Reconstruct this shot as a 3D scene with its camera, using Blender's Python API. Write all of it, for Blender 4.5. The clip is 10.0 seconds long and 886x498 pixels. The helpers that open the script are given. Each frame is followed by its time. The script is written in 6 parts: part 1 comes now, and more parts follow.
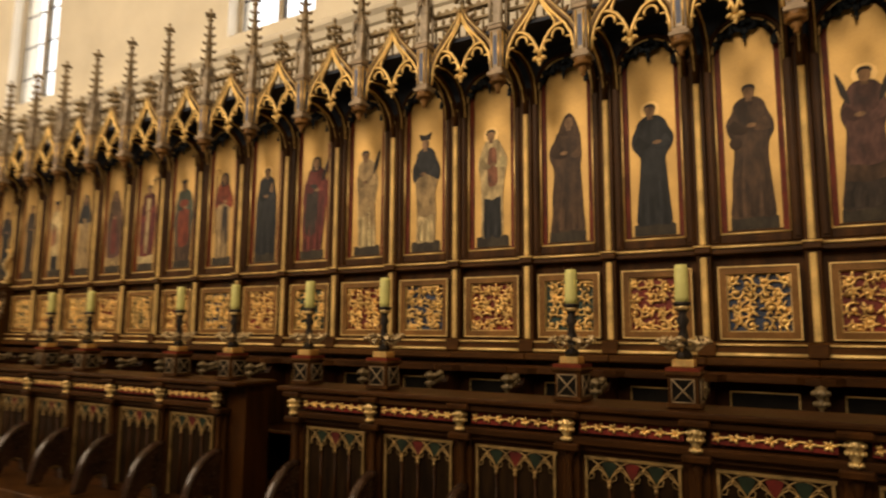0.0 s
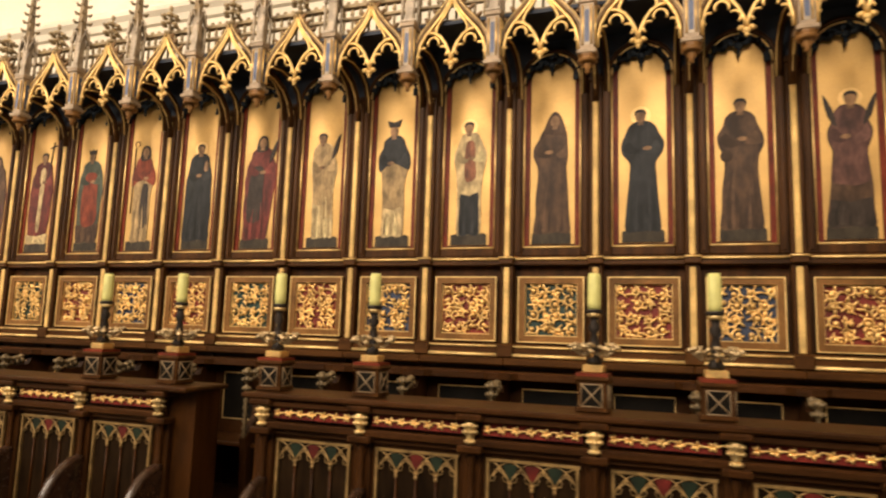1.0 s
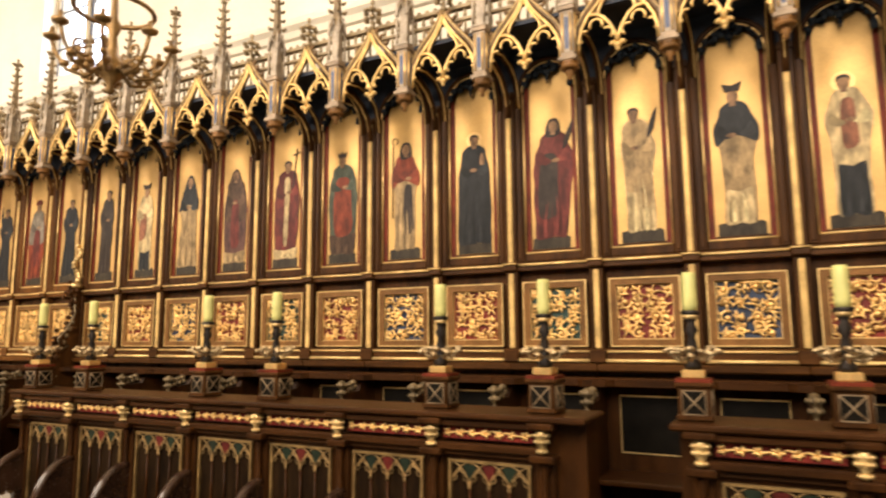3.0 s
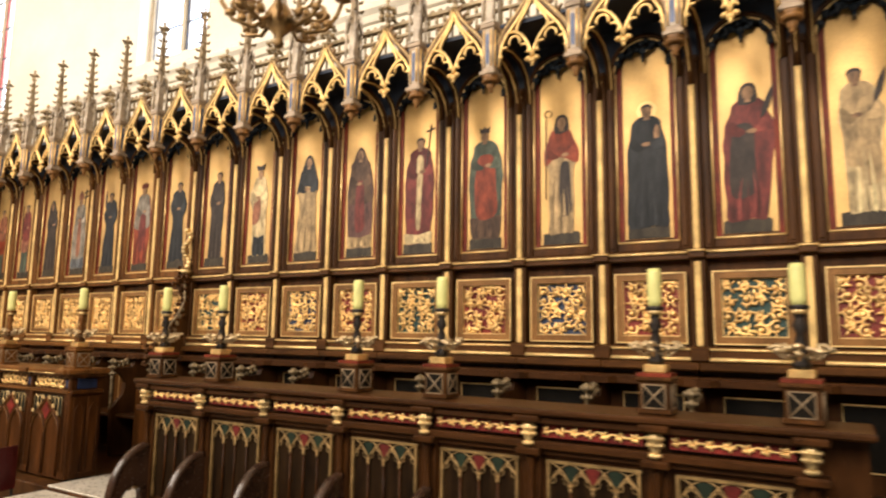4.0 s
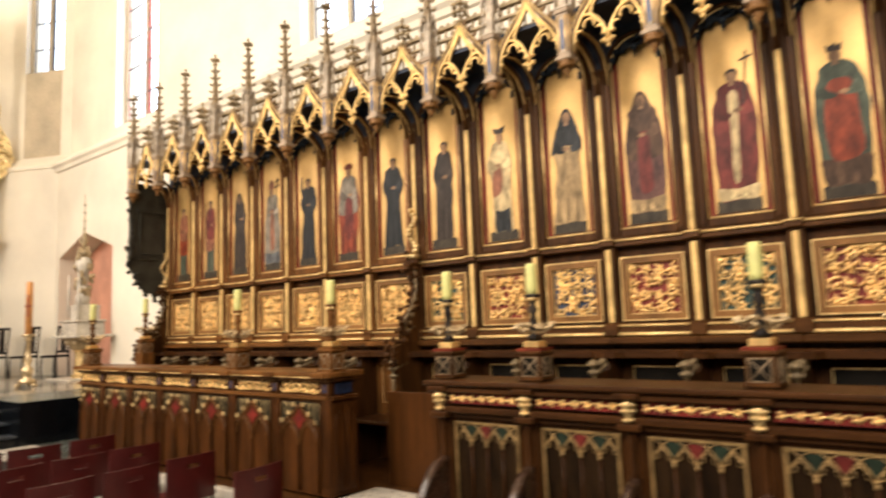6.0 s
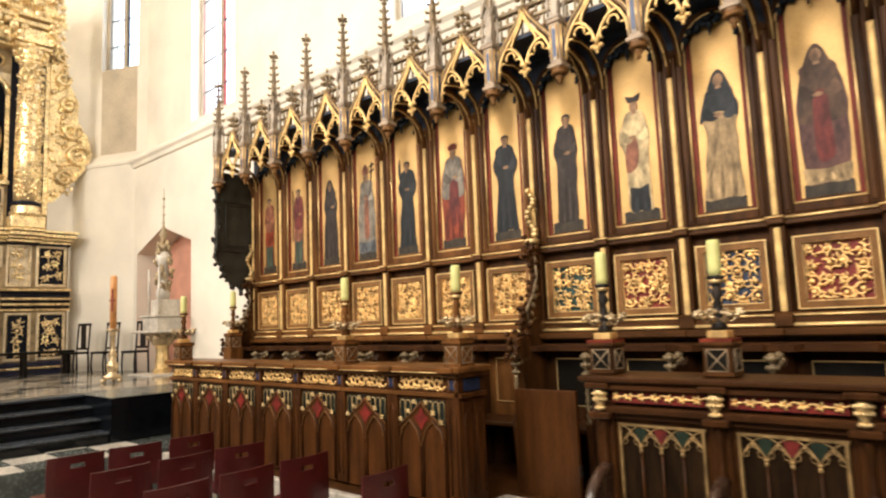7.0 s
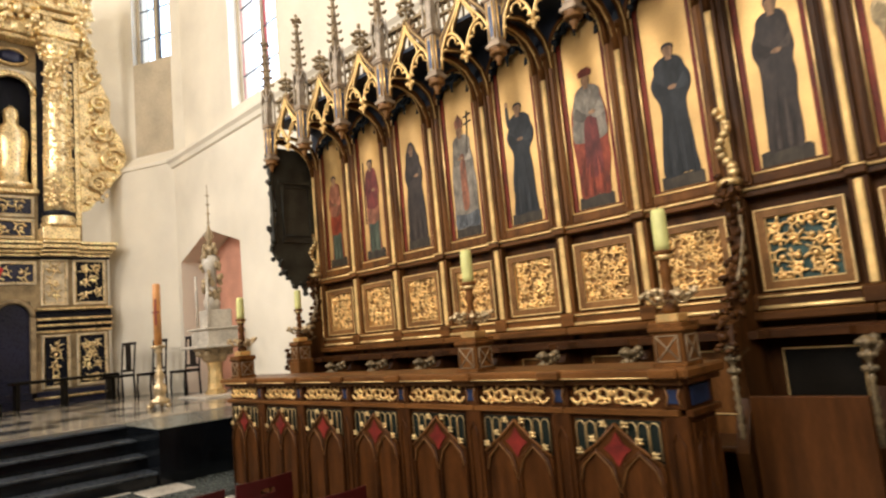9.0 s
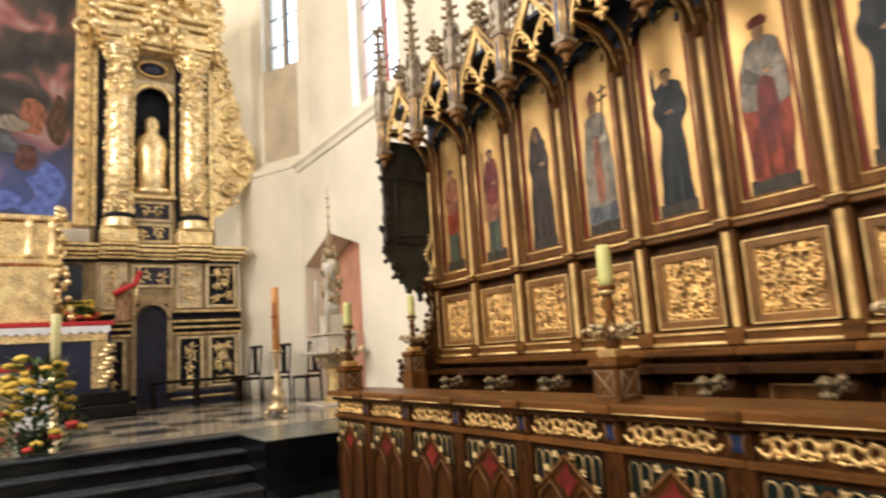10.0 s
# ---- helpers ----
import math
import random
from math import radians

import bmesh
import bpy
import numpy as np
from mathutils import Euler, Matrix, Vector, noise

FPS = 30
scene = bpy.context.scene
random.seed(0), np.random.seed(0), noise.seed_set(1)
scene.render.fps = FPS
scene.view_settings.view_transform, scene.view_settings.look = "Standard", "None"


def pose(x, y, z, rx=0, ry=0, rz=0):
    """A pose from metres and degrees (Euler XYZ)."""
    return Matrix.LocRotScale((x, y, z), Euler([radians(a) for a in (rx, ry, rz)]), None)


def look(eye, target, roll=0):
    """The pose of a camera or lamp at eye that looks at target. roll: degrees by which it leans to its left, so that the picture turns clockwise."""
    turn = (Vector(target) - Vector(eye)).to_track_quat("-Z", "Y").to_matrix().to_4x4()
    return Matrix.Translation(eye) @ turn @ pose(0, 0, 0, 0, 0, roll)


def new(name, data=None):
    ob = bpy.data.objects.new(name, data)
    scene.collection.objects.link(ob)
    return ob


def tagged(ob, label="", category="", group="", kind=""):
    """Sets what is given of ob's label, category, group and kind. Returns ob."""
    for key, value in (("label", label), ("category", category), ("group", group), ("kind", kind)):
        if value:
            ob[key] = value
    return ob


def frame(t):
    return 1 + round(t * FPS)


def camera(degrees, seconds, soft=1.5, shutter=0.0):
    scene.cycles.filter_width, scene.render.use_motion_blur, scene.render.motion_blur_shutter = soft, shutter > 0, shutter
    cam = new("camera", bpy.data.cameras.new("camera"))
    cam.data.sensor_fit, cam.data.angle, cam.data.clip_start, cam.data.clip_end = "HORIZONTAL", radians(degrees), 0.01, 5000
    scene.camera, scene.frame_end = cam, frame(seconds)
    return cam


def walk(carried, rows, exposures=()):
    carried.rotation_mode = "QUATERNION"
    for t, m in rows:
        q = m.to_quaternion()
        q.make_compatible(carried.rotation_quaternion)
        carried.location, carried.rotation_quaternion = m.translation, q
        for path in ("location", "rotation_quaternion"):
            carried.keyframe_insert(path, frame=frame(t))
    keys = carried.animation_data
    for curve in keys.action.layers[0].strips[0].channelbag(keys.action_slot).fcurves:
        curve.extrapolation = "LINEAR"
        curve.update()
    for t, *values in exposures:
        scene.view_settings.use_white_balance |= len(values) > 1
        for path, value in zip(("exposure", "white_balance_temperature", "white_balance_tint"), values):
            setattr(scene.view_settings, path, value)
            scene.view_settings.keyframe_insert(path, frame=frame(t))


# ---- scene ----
cam = camera(68.5, 10.0, soft=2.2, shutter=0.5)
PATH = [
    (0, (-0.578, -4.767, 1.426), (-1.594, -3.063, 1.679), 0.4),
    (0.5, (-1.0, -4.817, 1.433), (-1.75, -2.981, 1.687), 1.9),
    (1, (-1.475, -4.807, 1.435), (-2.131, -2.935, 1.693), 1.8),
    (1.5, (-1.914, -4.777, 1.464), (-2.629, -2.924, 1.695), 3.1),
    (2, (-2.483, -4.796, 1.46), (-3.198, -2.942, 1.687), 0.9),
    (2.5, (-2.978, -4.728, 1.446), (-3.764, -2.907, 1.701), -0.7),
    (2.7, (-3.173, -4.73, 1.474), (-4.024, -2.938, 1.731), -0.8),
    (3.8, (-4.243, -4.676, 1.439), (-5.225, -2.957, 1.72), 0.6),
    (4, (-4.483, -4.653, 1.432), (-5.511, -2.958, 1.692), 0.8),
    (4.5, (-4.96, -4.739, 1.412), (-5.964, -3.034, 1.704), 0.7),
    (5, (-5.481, -4.779, 1.421), (-6.526, -3.091, 1.66), -0.6),
    (5.5, (-5.963, -4.748, 1.448), (-7.116, -3.135, 1.713), -0.8),
    (6, (-6.461, -4.816, 1.44), (-7.686, -3.25, 1.661), -2.2),
    (6.2, (-6.662, -4.851, 1.473), (-7.941, -3.327, 1.68), -3.5),
    (7.3, (-7.579, -4.746, 1.364), (-8.933, -3.296, 1.613), -2.2),
    (7.5, (-7.793, -4.643, 1.352), (-9.152, -3.204, 1.638), -3.9),
    (8, (-8.249, -4.497, 1.326), (-9.618, -3.059, 1.568), -4.0),
    (8.5, (-8.677, -4.334, 1.315), (-10.011, -2.865, 1.561), -1.6),
    (9, (-9.004, -4.09, 1.333), (-10.42, -2.7, 1.581), -5.3),
    (9.5, (-9.279, -3.797, 1.337), (-10.786, -2.506, 1.59), -5.0),
    (10, (-9.565, -3.551, 1.367), (-11.22, -2.47, 1.669), -3.8),
]
walk(cam, [(t, look(eye, target, roll)) for t, eye, target, roll in PATH], [(0.0, -0.62, 8600, 17), (0.6, 0.0, 7800, 17), (1.0, 0.27, 7350, 17), (2.5, 0.45, 7250, 17), (4.0, 0.5, 6550, 15), (6.0, 0.47, 6550, 15), (7.5, 0.42, 6000, 13), (8.5, 0.17, 6050, 13), (9.0, 0.17, 6100, 13), (10.0, 0.17, 6100, 13)])

# ---- world, sun and large lights ----
world = bpy.data.worlds.new("world")
scene.world = world
world.use_nodes = True
wn = world.node_tree.nodes
sky = wn.new("ShaderNodeTexSky")
sky.sky_type = 'NISHITA'
sky.sun_disc = False
sky.sun_elevation = radians(38)
sky.sun_rotation = radians(200)
wn["Background"].inputs[1].default_value = 0.15
world.node_tree.links.new(sky.outputs[0], wn["Background"].inputs[0])


def window_light(name, m, w, h, power, colour):
    d = bpy.data.lights.new(name, 'AREA')
    d.shape, d.size, d.size_y, d.energy, d.color = 'RECTANGLE', w, h, power, colour
    o = new(name, d)
    o.matrix_world = m
    return o


# the last one, at -23.5, is an unseen window added to brighten the altar
SOUTH_WINDOWS = (-1.0, -6.6, -12.45, -18.0, -23.5)
for wx in SOUTH_WINDOWS:
    window_light("window_daylight", look((wx, -10.45, 8.2), (wx, 0, 2.5)), 2.0, 6.0, 560, (1.0, 0.90, 0.74))
NORTH_WINDOWS = (-6.75, -12.7, -18.3)
for wx in NORTH_WINDOWS:
    window_light("window_daylight", pose(wx, 1.56, 8.0, -90, 0, 0), 1.56, 5.1, 110, (0.80, 0.88, 1.0))

window_light("window_daylight", pose(-21.1, 1.05, 0, 0, 0, 205) @ Matrix.Diagonal((1, -1, 1, 1)) @ pose(0.75, 0.46, 8.7) @ Matrix.Diagonal((1, -1, 1, 1)) @ pose(0, 0, 0, 90, 0, 0), 0.96, 3.1, 25, (0.82, 0.9, 1.0))

# ---- materials ----
MATS = {}


def mat(name, col, rough=0.5, metal=0.0, var=0.35, scale=6.0, bump=0.15, fine=60.0, col2=None, stretch=None, coat=0.0, spec=0.5):
    """A surface with stains at one scale, grain at another and a fine relief."""
    if name in MATS:
        return MATS[name]
    m = bpy.data.materials.new(name)
    m.use_nodes = True
    nt = m.node_tree
    n, link = nt.nodes, nt.links.new
    b = n["Principled BSDF"]
    geo = n.new("ShaderNodeTexCoord")
    mp = n.new("ShaderNodeMapping")
    link(geo.outputs["Object"], mp.inputs[0])
    info = n.new("ShaderNodeObjectInfo")
    addv = n.new("ShaderNodeVectorMath")
    addv.operation = 'SCALE'
    addv.inputs[0].default_value = (7.3, 3.1, 5.7)
    link(info.outputs["Random"], addv.inputs["Scale"])
    link(addv.outputs[0], mp.inputs["Location"])
    if stretch:
        mp.inputs["Scale"].default_value = stretch
    n1, n2 = n.new("ShaderNodeTexNoise"), n.new("ShaderNodeTexNoise")
    for t, s, d in ((n1, scale, 3), (n2, fine, 2)):
        t.inputs["Scale"].default_value, t.inputs["Detail"].default_value = s, d
        link(mp.outputs[0], t.inputs["Vector"])
    mix = n.new("ShaderNodeMixRGB")
    c = Vector(col)
    mix.inputs[1].default_value = (*(c * (1 - var)), 1)
    mix.inputs[2].default_value = (*(Vector(col2) if col2 else c * (1 + 0.6 * var)), 1)
    ramp = n.new("ShaderNodeMapRange")
    ramp.inputs[1].default_value, ramp.inputs[2].default_value = 0.32, 0.68
    link(n1.outputs[0], ramp.inputs[0])
    link(ramp.outputs[0], mix.inputs[0])
    mul = n.new("ShaderNodeMixRGB")
    mul.blend_type = 'OVERLAY'
    mul.inputs[0].default_value = min(1, var * 0.9)
    link(mix.outputs[0], mul.inputs[1])
    link(n2.outputs[0], mul.inputs[2])
    link(mul.outputs[0], b.inputs["Base Color"])
    rr = n.new("ShaderNodeMapRange")
    rr.inputs[3].default_value, rr.inputs[4].default_value = max(0.05, rough - 0.12), min(1, rough + 0.12)
    link(n2.outputs[0], rr.inputs[0])
    link(rr.outputs[0], b.inputs["Roughness"])
    b.inputs["Metallic"].default_value = metal
    b.inputs["Coat Weight"].default_value = coat
    b.inputs["Specular IOR Level"].default_value = spec
    if bump:
        bp = n.new("ShaderNodeBump")
        bp.inputs["Strength"].default_value, bp.inputs["Distance"].default_value = bump, 0.004
        link(n2.outputs[0], bp.inputs["Height"])
        link(bp.outputs[0], b.inputs["Normal"])
    MATS[name] = m
    return m


GOLD = mat("gilding", (0.94, 0.62, 0.245), 0.36, 0.68, 0.35, 9, 0.3, 70)
GOLD_PALE = mat("worn_gilding", (0.72, 0.52, 0.24), 0.42, 0.7, 0.4, 8, 0.35, 60)
GOLD_FIELD = mat("gold_ground", (0.57, 0.35, 0.12), 0.42, 0.5, 0.22, 3, 0.12, 90)
DARK = mat("dark_oak", (0.064, 0.025, 0.0066), 0.42, 0, 0.5, 3, 0.2, 40, stretch=(4, 4, 0.6), spec=0.14)
OAK = mat("brown_oak", (0.135, 0.054, 0.0135), 0.42, 0, 0.5, 3, 0.2, 40, stretch=(4, 4, 0.6), spec=0.14)
FRAME_OAK = mat("golden_brown_oak", (0.21, 0.10, 0.031), 0.38, 0, 0.4, 4, 0.2, 40, spec=0.25)
# brown oak darkened for desks, standing in for weaker light low down
DESK_OAK = mat("shaded_red_brown_oak", (0.057, 0.0195, 0.0043), 0.4, 0, 0.55, 3, 0.25, 40, stretch=(4, 4, 0.6), spec=0.14)
OAK_X = mat("brown_oak_lengthwise", (0.135, 0.054, 0.0135), 0.36, 0, 0.5, 3, 0.2, 40, stretch=(0.6, 4, 4), spec=0.18)
DARK_X = mat("dark_oak_lengthwise", (0.07, 0.0275, 0.007), 0.38, 0, 0.5, 3, 0.2, 40, stretch=(0.6, 4, 4), spec=0.18)
RED_D = mat("dark_red_border", (0.15, 0.024, 0.010), 0.5, 0, 0.4, 6, 0.1, 50, spec=0.2)
HALO = mat("light_gold_disc", (0.74, 0.48, 0.19), 0.42, 0.5, 0.2, 6, 0.1, 60)
PALE_UP = mat("pale_lilac_carving", (0.44, 0.36, 0.27), 0.5, 0.1, 0.35, 12, 0.35, 50)
PALE_STONE = mat("pale_pinkish_carving", (0.34, 0.25, 0.165), 0.5, 0.15, 0.35, 9, 0.35, 50)
PANEL_BLACK = mat("dark_panel_ground", (0.017, 0.0085, 0.0032), 0.6, 0, 0.6, 5, 0.15, 50, stretch=(4, 4, 0.6), spec=0.05)
BEAD = mat("bright_gilding", (0.92, 0.64, 0.27), 0.42, 0.6, 0.3, 9, 0.2, 70)
# darker copies of the dark oak: the low zone's shade is in the colour
DESK_DARK = mat("shaded_varnished_oak", (0.046, 0.0165, 0.0040), 0.36, 0, 0.45, 3, 0.2, 40, stretch=(4, 4, 0.6), spec=0.16)
DESK_DARK_X = mat("shaded_varnished_oak_lengthwise", (0.048, 0.0175, 0.0045), 0.36, 0, 0.45, 3, 0.2, 40, stretch=(0.6, 4, 4), spec=0.18)
# stall oak with the shade around the seats mixed into its colour
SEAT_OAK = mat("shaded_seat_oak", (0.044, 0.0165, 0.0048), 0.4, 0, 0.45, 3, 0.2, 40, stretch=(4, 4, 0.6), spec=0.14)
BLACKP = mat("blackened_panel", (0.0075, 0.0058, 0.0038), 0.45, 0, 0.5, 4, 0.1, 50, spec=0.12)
GILT_DULL = mat("dull_gilt_ground", (0.36, 0.20, 0.065), 0.5, 0.2, 0.4, 9, 0.2, 60)
RED = mat("red_paint", (0.21, 0.024, 0.013), 0.5, 0, 0.35, 6, 0.1, 50)
BLUE = mat("blue_paint", (0.03, 0.048, 0.095), 0.5, 0, 0.35, 6, 0.1, 50)
GREEN = mat("green_paint", (0.02, 0.055, 0.045), 0.5, 0, 0.35, 6, 0.1, 50)
ALTAR_GOLD = mat("pale_gilding", (0.96, 0.76, 0.42), 0.29, 0.72, 0.4, 6, 0.35, 40)
DEEP = mat("deep_green_paint", (0.005, 0.009, 0.006), 0.6, 0, 0.35, 6, 0.1, 50, spec=0.2)
# dark blue, lifted a little to carry glare haze over the canopy
NIGHT = mat("dark_blue_vault", (0.022, 0.032, 0.055), 0.7, 0, 0.4, 6, 0.1, 50)
SPIRE = mat("weathered_brown_carving", (0.27, 0.19, 0.10), 0.55, 0.1, 0.45, 9, 0.4, 50)
STONEP = mat("grey_beige_carving", (0.40, 0.30, 0.17), 0.55, 0.1, 0.4, 9, 0.4, 50)
PLASTER = mat("cream_plaster", (0.765, 0.70, 0.575), 0.85, 0, 0.12, 0.9, 0.25, 30)
PLASTER_D = mat("ochre_stone", (0.50, 0.42, 0.30), 0.85, 0, 0.2, 1.5, 0.3, 30)
PINK = mat("pink_stone", (0.62, 0.30, 0.20), 0.8, 0, 0.2, 2, 0.2, 30)
MARBLE_B = mat("black_marble", (0.004, 0.005, 0.0065), 0.15, 0, 0.5, 5, 0.03, 30, spec=0.4)
FLOOR_A = mat("polished_beige_tile", (0.36, 0.31, 0.24), 0.12, 0, 0.35, 4, 0.04, 30)
FLOOR_B = mat("polished_dark_tile", (0.06, 0.06, 0.055), 0.14, 0, 0.35, 4, 0.04, 30)
ALTAR_BOARD = mat("tan_gilded_boards", (0.34, 0.255, 0.14), 0.45, 0.2, 0.4, 5, 0.2, 40, spec=0.3)
ALTAR_FRAME = mat("pale_beige_frames", (0.70, 0.60, 0.42), 0.4, 0.25, 0.35, 6, 0.3, 40)
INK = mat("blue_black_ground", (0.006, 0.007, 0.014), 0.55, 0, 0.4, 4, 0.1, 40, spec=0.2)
MARBLE_W = mat("pale_marble", (0.55, 0.50, 0.42), 0.3, 0, 0.25, 4, 0.05, 30)
MARBLE_G = mat("grey_green_marble", (0.09, 0.10, 0.09), 0.25, 0, 0.4, 4, 0.05, 30)
WAX = mat("yellow_wax", (0.66, 0.64, 0.24), 0.45, 0, 0.12, 9, 0.05, 30)
WAX_O = mat("orange_wax", (0.60, 0.27, 0.08), 0.45, 0, 0.15, 9, 0.05, 30)
IRON = mat("dark_metal", (0.035, 0.028, 0.024), 0.4, 0.6, 0.4, 9, 0.2, 60)
SILVER = mat("pale_worn_gilt", (0.60, 0.46, 0.27), 0.38, 0.8, 0.4, 12, 0.3, 60)
REDSEAT = mat("dark_red_shell", (0.062, 0.006, 0.006), 0.35, 0, 0.2, 5, 0.05, 60)
NAVY = mat("navy_lacquer", (0.016, 0.02, 0.055), 0.3, 0, 0.3, 3, 0.05, 40)
CLOTH_R = mat("red_cloth", (0.45, 0.02, 0.02), 0.8, 0, 0.15, 6, 0.2, 200)
CLOTH_W = mat("white_linen", (0.75, 0.75, 0.78), 0.8, 0, 0.08, 6, 0.2, 200)
LEAF = mat("green_leaves", (0.05, 0.11, 0.03), 0.5, 0, 0.4, 8, 0.1, 40)
PETAL_Y = mat("yellow_petals", (0.80, 0.55, 0.08), 0.6, 0, 0.2, 12, 0.1, 60)
PETAL_R = mat("red_petals", (0.62, 0.06, 0.04), 0.6, 0, 0.2, 12, 0.1, 60)
LEAD = mat("window_lead", (0.10, 0.10, 0.11), 0.6, 0.2, 0.2, 6, 0.05, 40)
GLASS = bpy.data.materials.new("leaded_glass")
GLASS.use_nodes = True
_g = GLASS.node_tree.nodes["Principled BSDF"]
_g.inputs["Base Color"].default_value = (0.9, 0.95, 1, 1)
_g.inputs["Transmission Weight"].default_value = 1.0
_g.inputs["Roughness"].default_value = 0.25
_g.inputs["IOR"].default_value = 1.1


def paint(name, col):
    return mat("paint_" + name, col, 0.55, 0, 0.45, 9, 0.08, 60, spec=0.25)


# ---- mesh helpers ----
class G:
    """Collects faces; smooth faces are marked one by one."""

    def __init__(self):
        self.v, self.f, self.s = [], [], []

    def add(self, vs, fs, smooth=False):
        o = len(self.v)
        self.v += [tuple(p) for p in vs]
        self.f += [tuple(i + o for i in f) for f in fs]
        self.s += [smooth] * len(fs)
        return self

    def box(self, x0, x1, y0, y1, z0, z1, c=0.0):
        x0, x1 = min(x0, x1), max(x0, x1)
        y0, y1 = min(y0, y1), max(y0, y1)
        z0, z1 = min(z0, z1), max(z0, z1)
        if not c:
            vs = [(x, y, z) for x in (x0, x1) for y in (y0, y1) for z in (z0, z1)]
            return self.add(vs, [(0, 1, 3, 2), (4, 6, 7, 5), (0, 4, 5, 1), (2, 3, 7, 6), (0, 2, 6, 4), (1, 5, 7, 3)])
        bm = bmesh.new()
        for x, i in ((x0, 1), (x1, -1)):
            for y, j in ((y0, 1), (y1, -1)):
                for z, k in ((z0, 1), (z1, -1)):
                    bm.verts.new((x + i * c, y, z + k * c))
                    bm.verts.new((x, y + j * c, z + k * c))
                    bm.verts.new((x + i * c, y + j * c, z))
        bmesh.ops.convex_hull(bm, input=bm.verts)
        bm.verts.index_update()
        self.add([v.co for v in bm.verts], [[v.index for v in f.verts] for f in bm.faces])
        bm.free()
        return self

    def prism(self, poly, a, b, axis="y"):
        """A polygon of (u, w), pushed from a to b along the axis."""
        n = len(poly)
        put = {"y": lambda u, w, d: (u, d, w), "x": lambda u, w, d: (d, u, w), "z": lambda u, w, d: (u, w, d)}[axis]
        vs = [put(u, w, a) for u, w in poly] + [put(u, w, b) for u, w in poly]
        fs = [tuple(range(n)), tuple(range(2 * n - 1, n - 1, -1))] + [(i, (i + 1) % n, n + (i + 1) % n, n + i) for i in range(n)]
        return self.add(vs, fs)

    def tube(self, pts, r, n=5, r1=None, cap=True):
        pts = [Vector(p) for p in pts]
        vs, m = [], len(pts)
        ref = None
        for i, p in enumerate(pts):
            d = (pts[min(i + 1, m - 1)] - pts[max(i - 1, 0)]).normalized()
            if ref is None:
                ref = d.orthogonal().normalized()
            ref = (ref - d * ref.dot(d)).normalized()
            e = d.cross(ref)
            rr = r if r1 is None else r + (r1 - r) * i / (m - 1)
            for k in range(n):
                a = 2 * math.pi * k / n
                vs.append(p + rr * (math.cos(a) * ref + math.sin(a) * e))
        fs = [(i * n + k, i * n + (k + 1) % n, (i + 1) * n + (k + 1) % n, (i + 1) * n + k) for i in range(m - 1) for k in range(n)]
        self.add(vs, fs, True)
        if cap:
            self.f += [tuple(len(self.v) - m * n + k for k in range(n))[::-1], tuple(len(self.v) - n + k for k in range(n))]
            self.s += [False, False]
        return self

    def lathe(self, prof, x=0, y=0, n=10, flat=False, twist=0.0):
        """prof: (radius, height) from below."""
        m = len(prof)
        vs = [(x + r * math.cos(2 * math.pi * (k + 0.5) / n + twist * i), y + r * math.sin(2 * math.pi * (k + 0.5) / n + twist * i), z) for i, (r, z) in enumerate(prof) for k in range(n)]
        fs = [(i * n + k, i * n + (k + 1) % n, (i + 1) * n + (k + 1) % n, (i + 1) * n + k) for i in range(m - 1) for k in range(n)]
        fs += [tuple(range(n))[::-1], tuple((m - 1) * n + k for k in range(n))]
        return self.add(vs, fs, not flat)

    def lump(self, x, y, z, rx, ry=None, rz=None, tilt=0.0):
        """A small rounded knob."""
        ry, rz = ry or rx, rz or rx
        vs = [(0, 0, 1)]
        for h, q in ((0.5, 0.87), (-0.5, 0.87)):
            vs += [(q * math.cos(a), q * math.sin(a), h) for a in (math.pi * k / 3 for k in range(6))]
        vs.append((0, 0, -1))
        fs = [(0, 1 + k, 1 + (k + 1) % 6) for k in range(6)] + [(1 + k, 7 + k, 7 + (k + 1) % 6, 1 + (k + 1) % 6) for k in range(6)] + [(13, 7 + (k + 1) % 6, 7 + k) for k in range(6)]
        c, s = math.cos(tilt), math.sin(tilt)
        out = []
        for a, b, d in vs:
            a, b, d = a * rx, b * ry, d * rz
            out.append((x + a * c - d * s, y + b, z + a * s + d * c))
        return self.add(out, fs, True)

    def mesh(self, name, material):
        me = bpy.data.meshes.new(name)
        me.from_pydata(self.v, [], self.f)
        me.polygons.foreach_set("use_smooth", self.s)
        me.materials.append(material)
        bm = bmesh.new()
        bm.from_mesh(me)
        bmesh.ops.recalc_face_normals(bm, faces=bm.faces)
        bm.to_mesh(me)
        bm.free()
        return me


CACHE = {}


def shared(key, build, material):
    """One mesh for alike parts."""
    k = (key, material.name)
    if k not in CACHE:
        g = G()
        build(g)
        CACHE[k] = g.mesh(key, material)
    return CACHE[k]


def part(name, me, parent, label="", at=(0, 0, 0), rz=0.0):
    o = new(name, me)
    o.parent = parent
    o.location = at
    o.rotation_euler = (0, 0, rz)
    if label:
        tagged(o, label)
    return o


def piece(name, key, build, material, parent, label="", at=(0, 0, 0), rz=0.0):
    return part(name, shared(key, build, material), parent, label, at, rz)


def thing(name, label, category, at=(0, 0, 0), group="", kind="", rz=0.0):
    o = new(name)
    o.location = at
    o.rotation_euler = (0, 0, rz)
    o.empty_display_size = 0.1
    return tagged(o, label, category, group, kind)


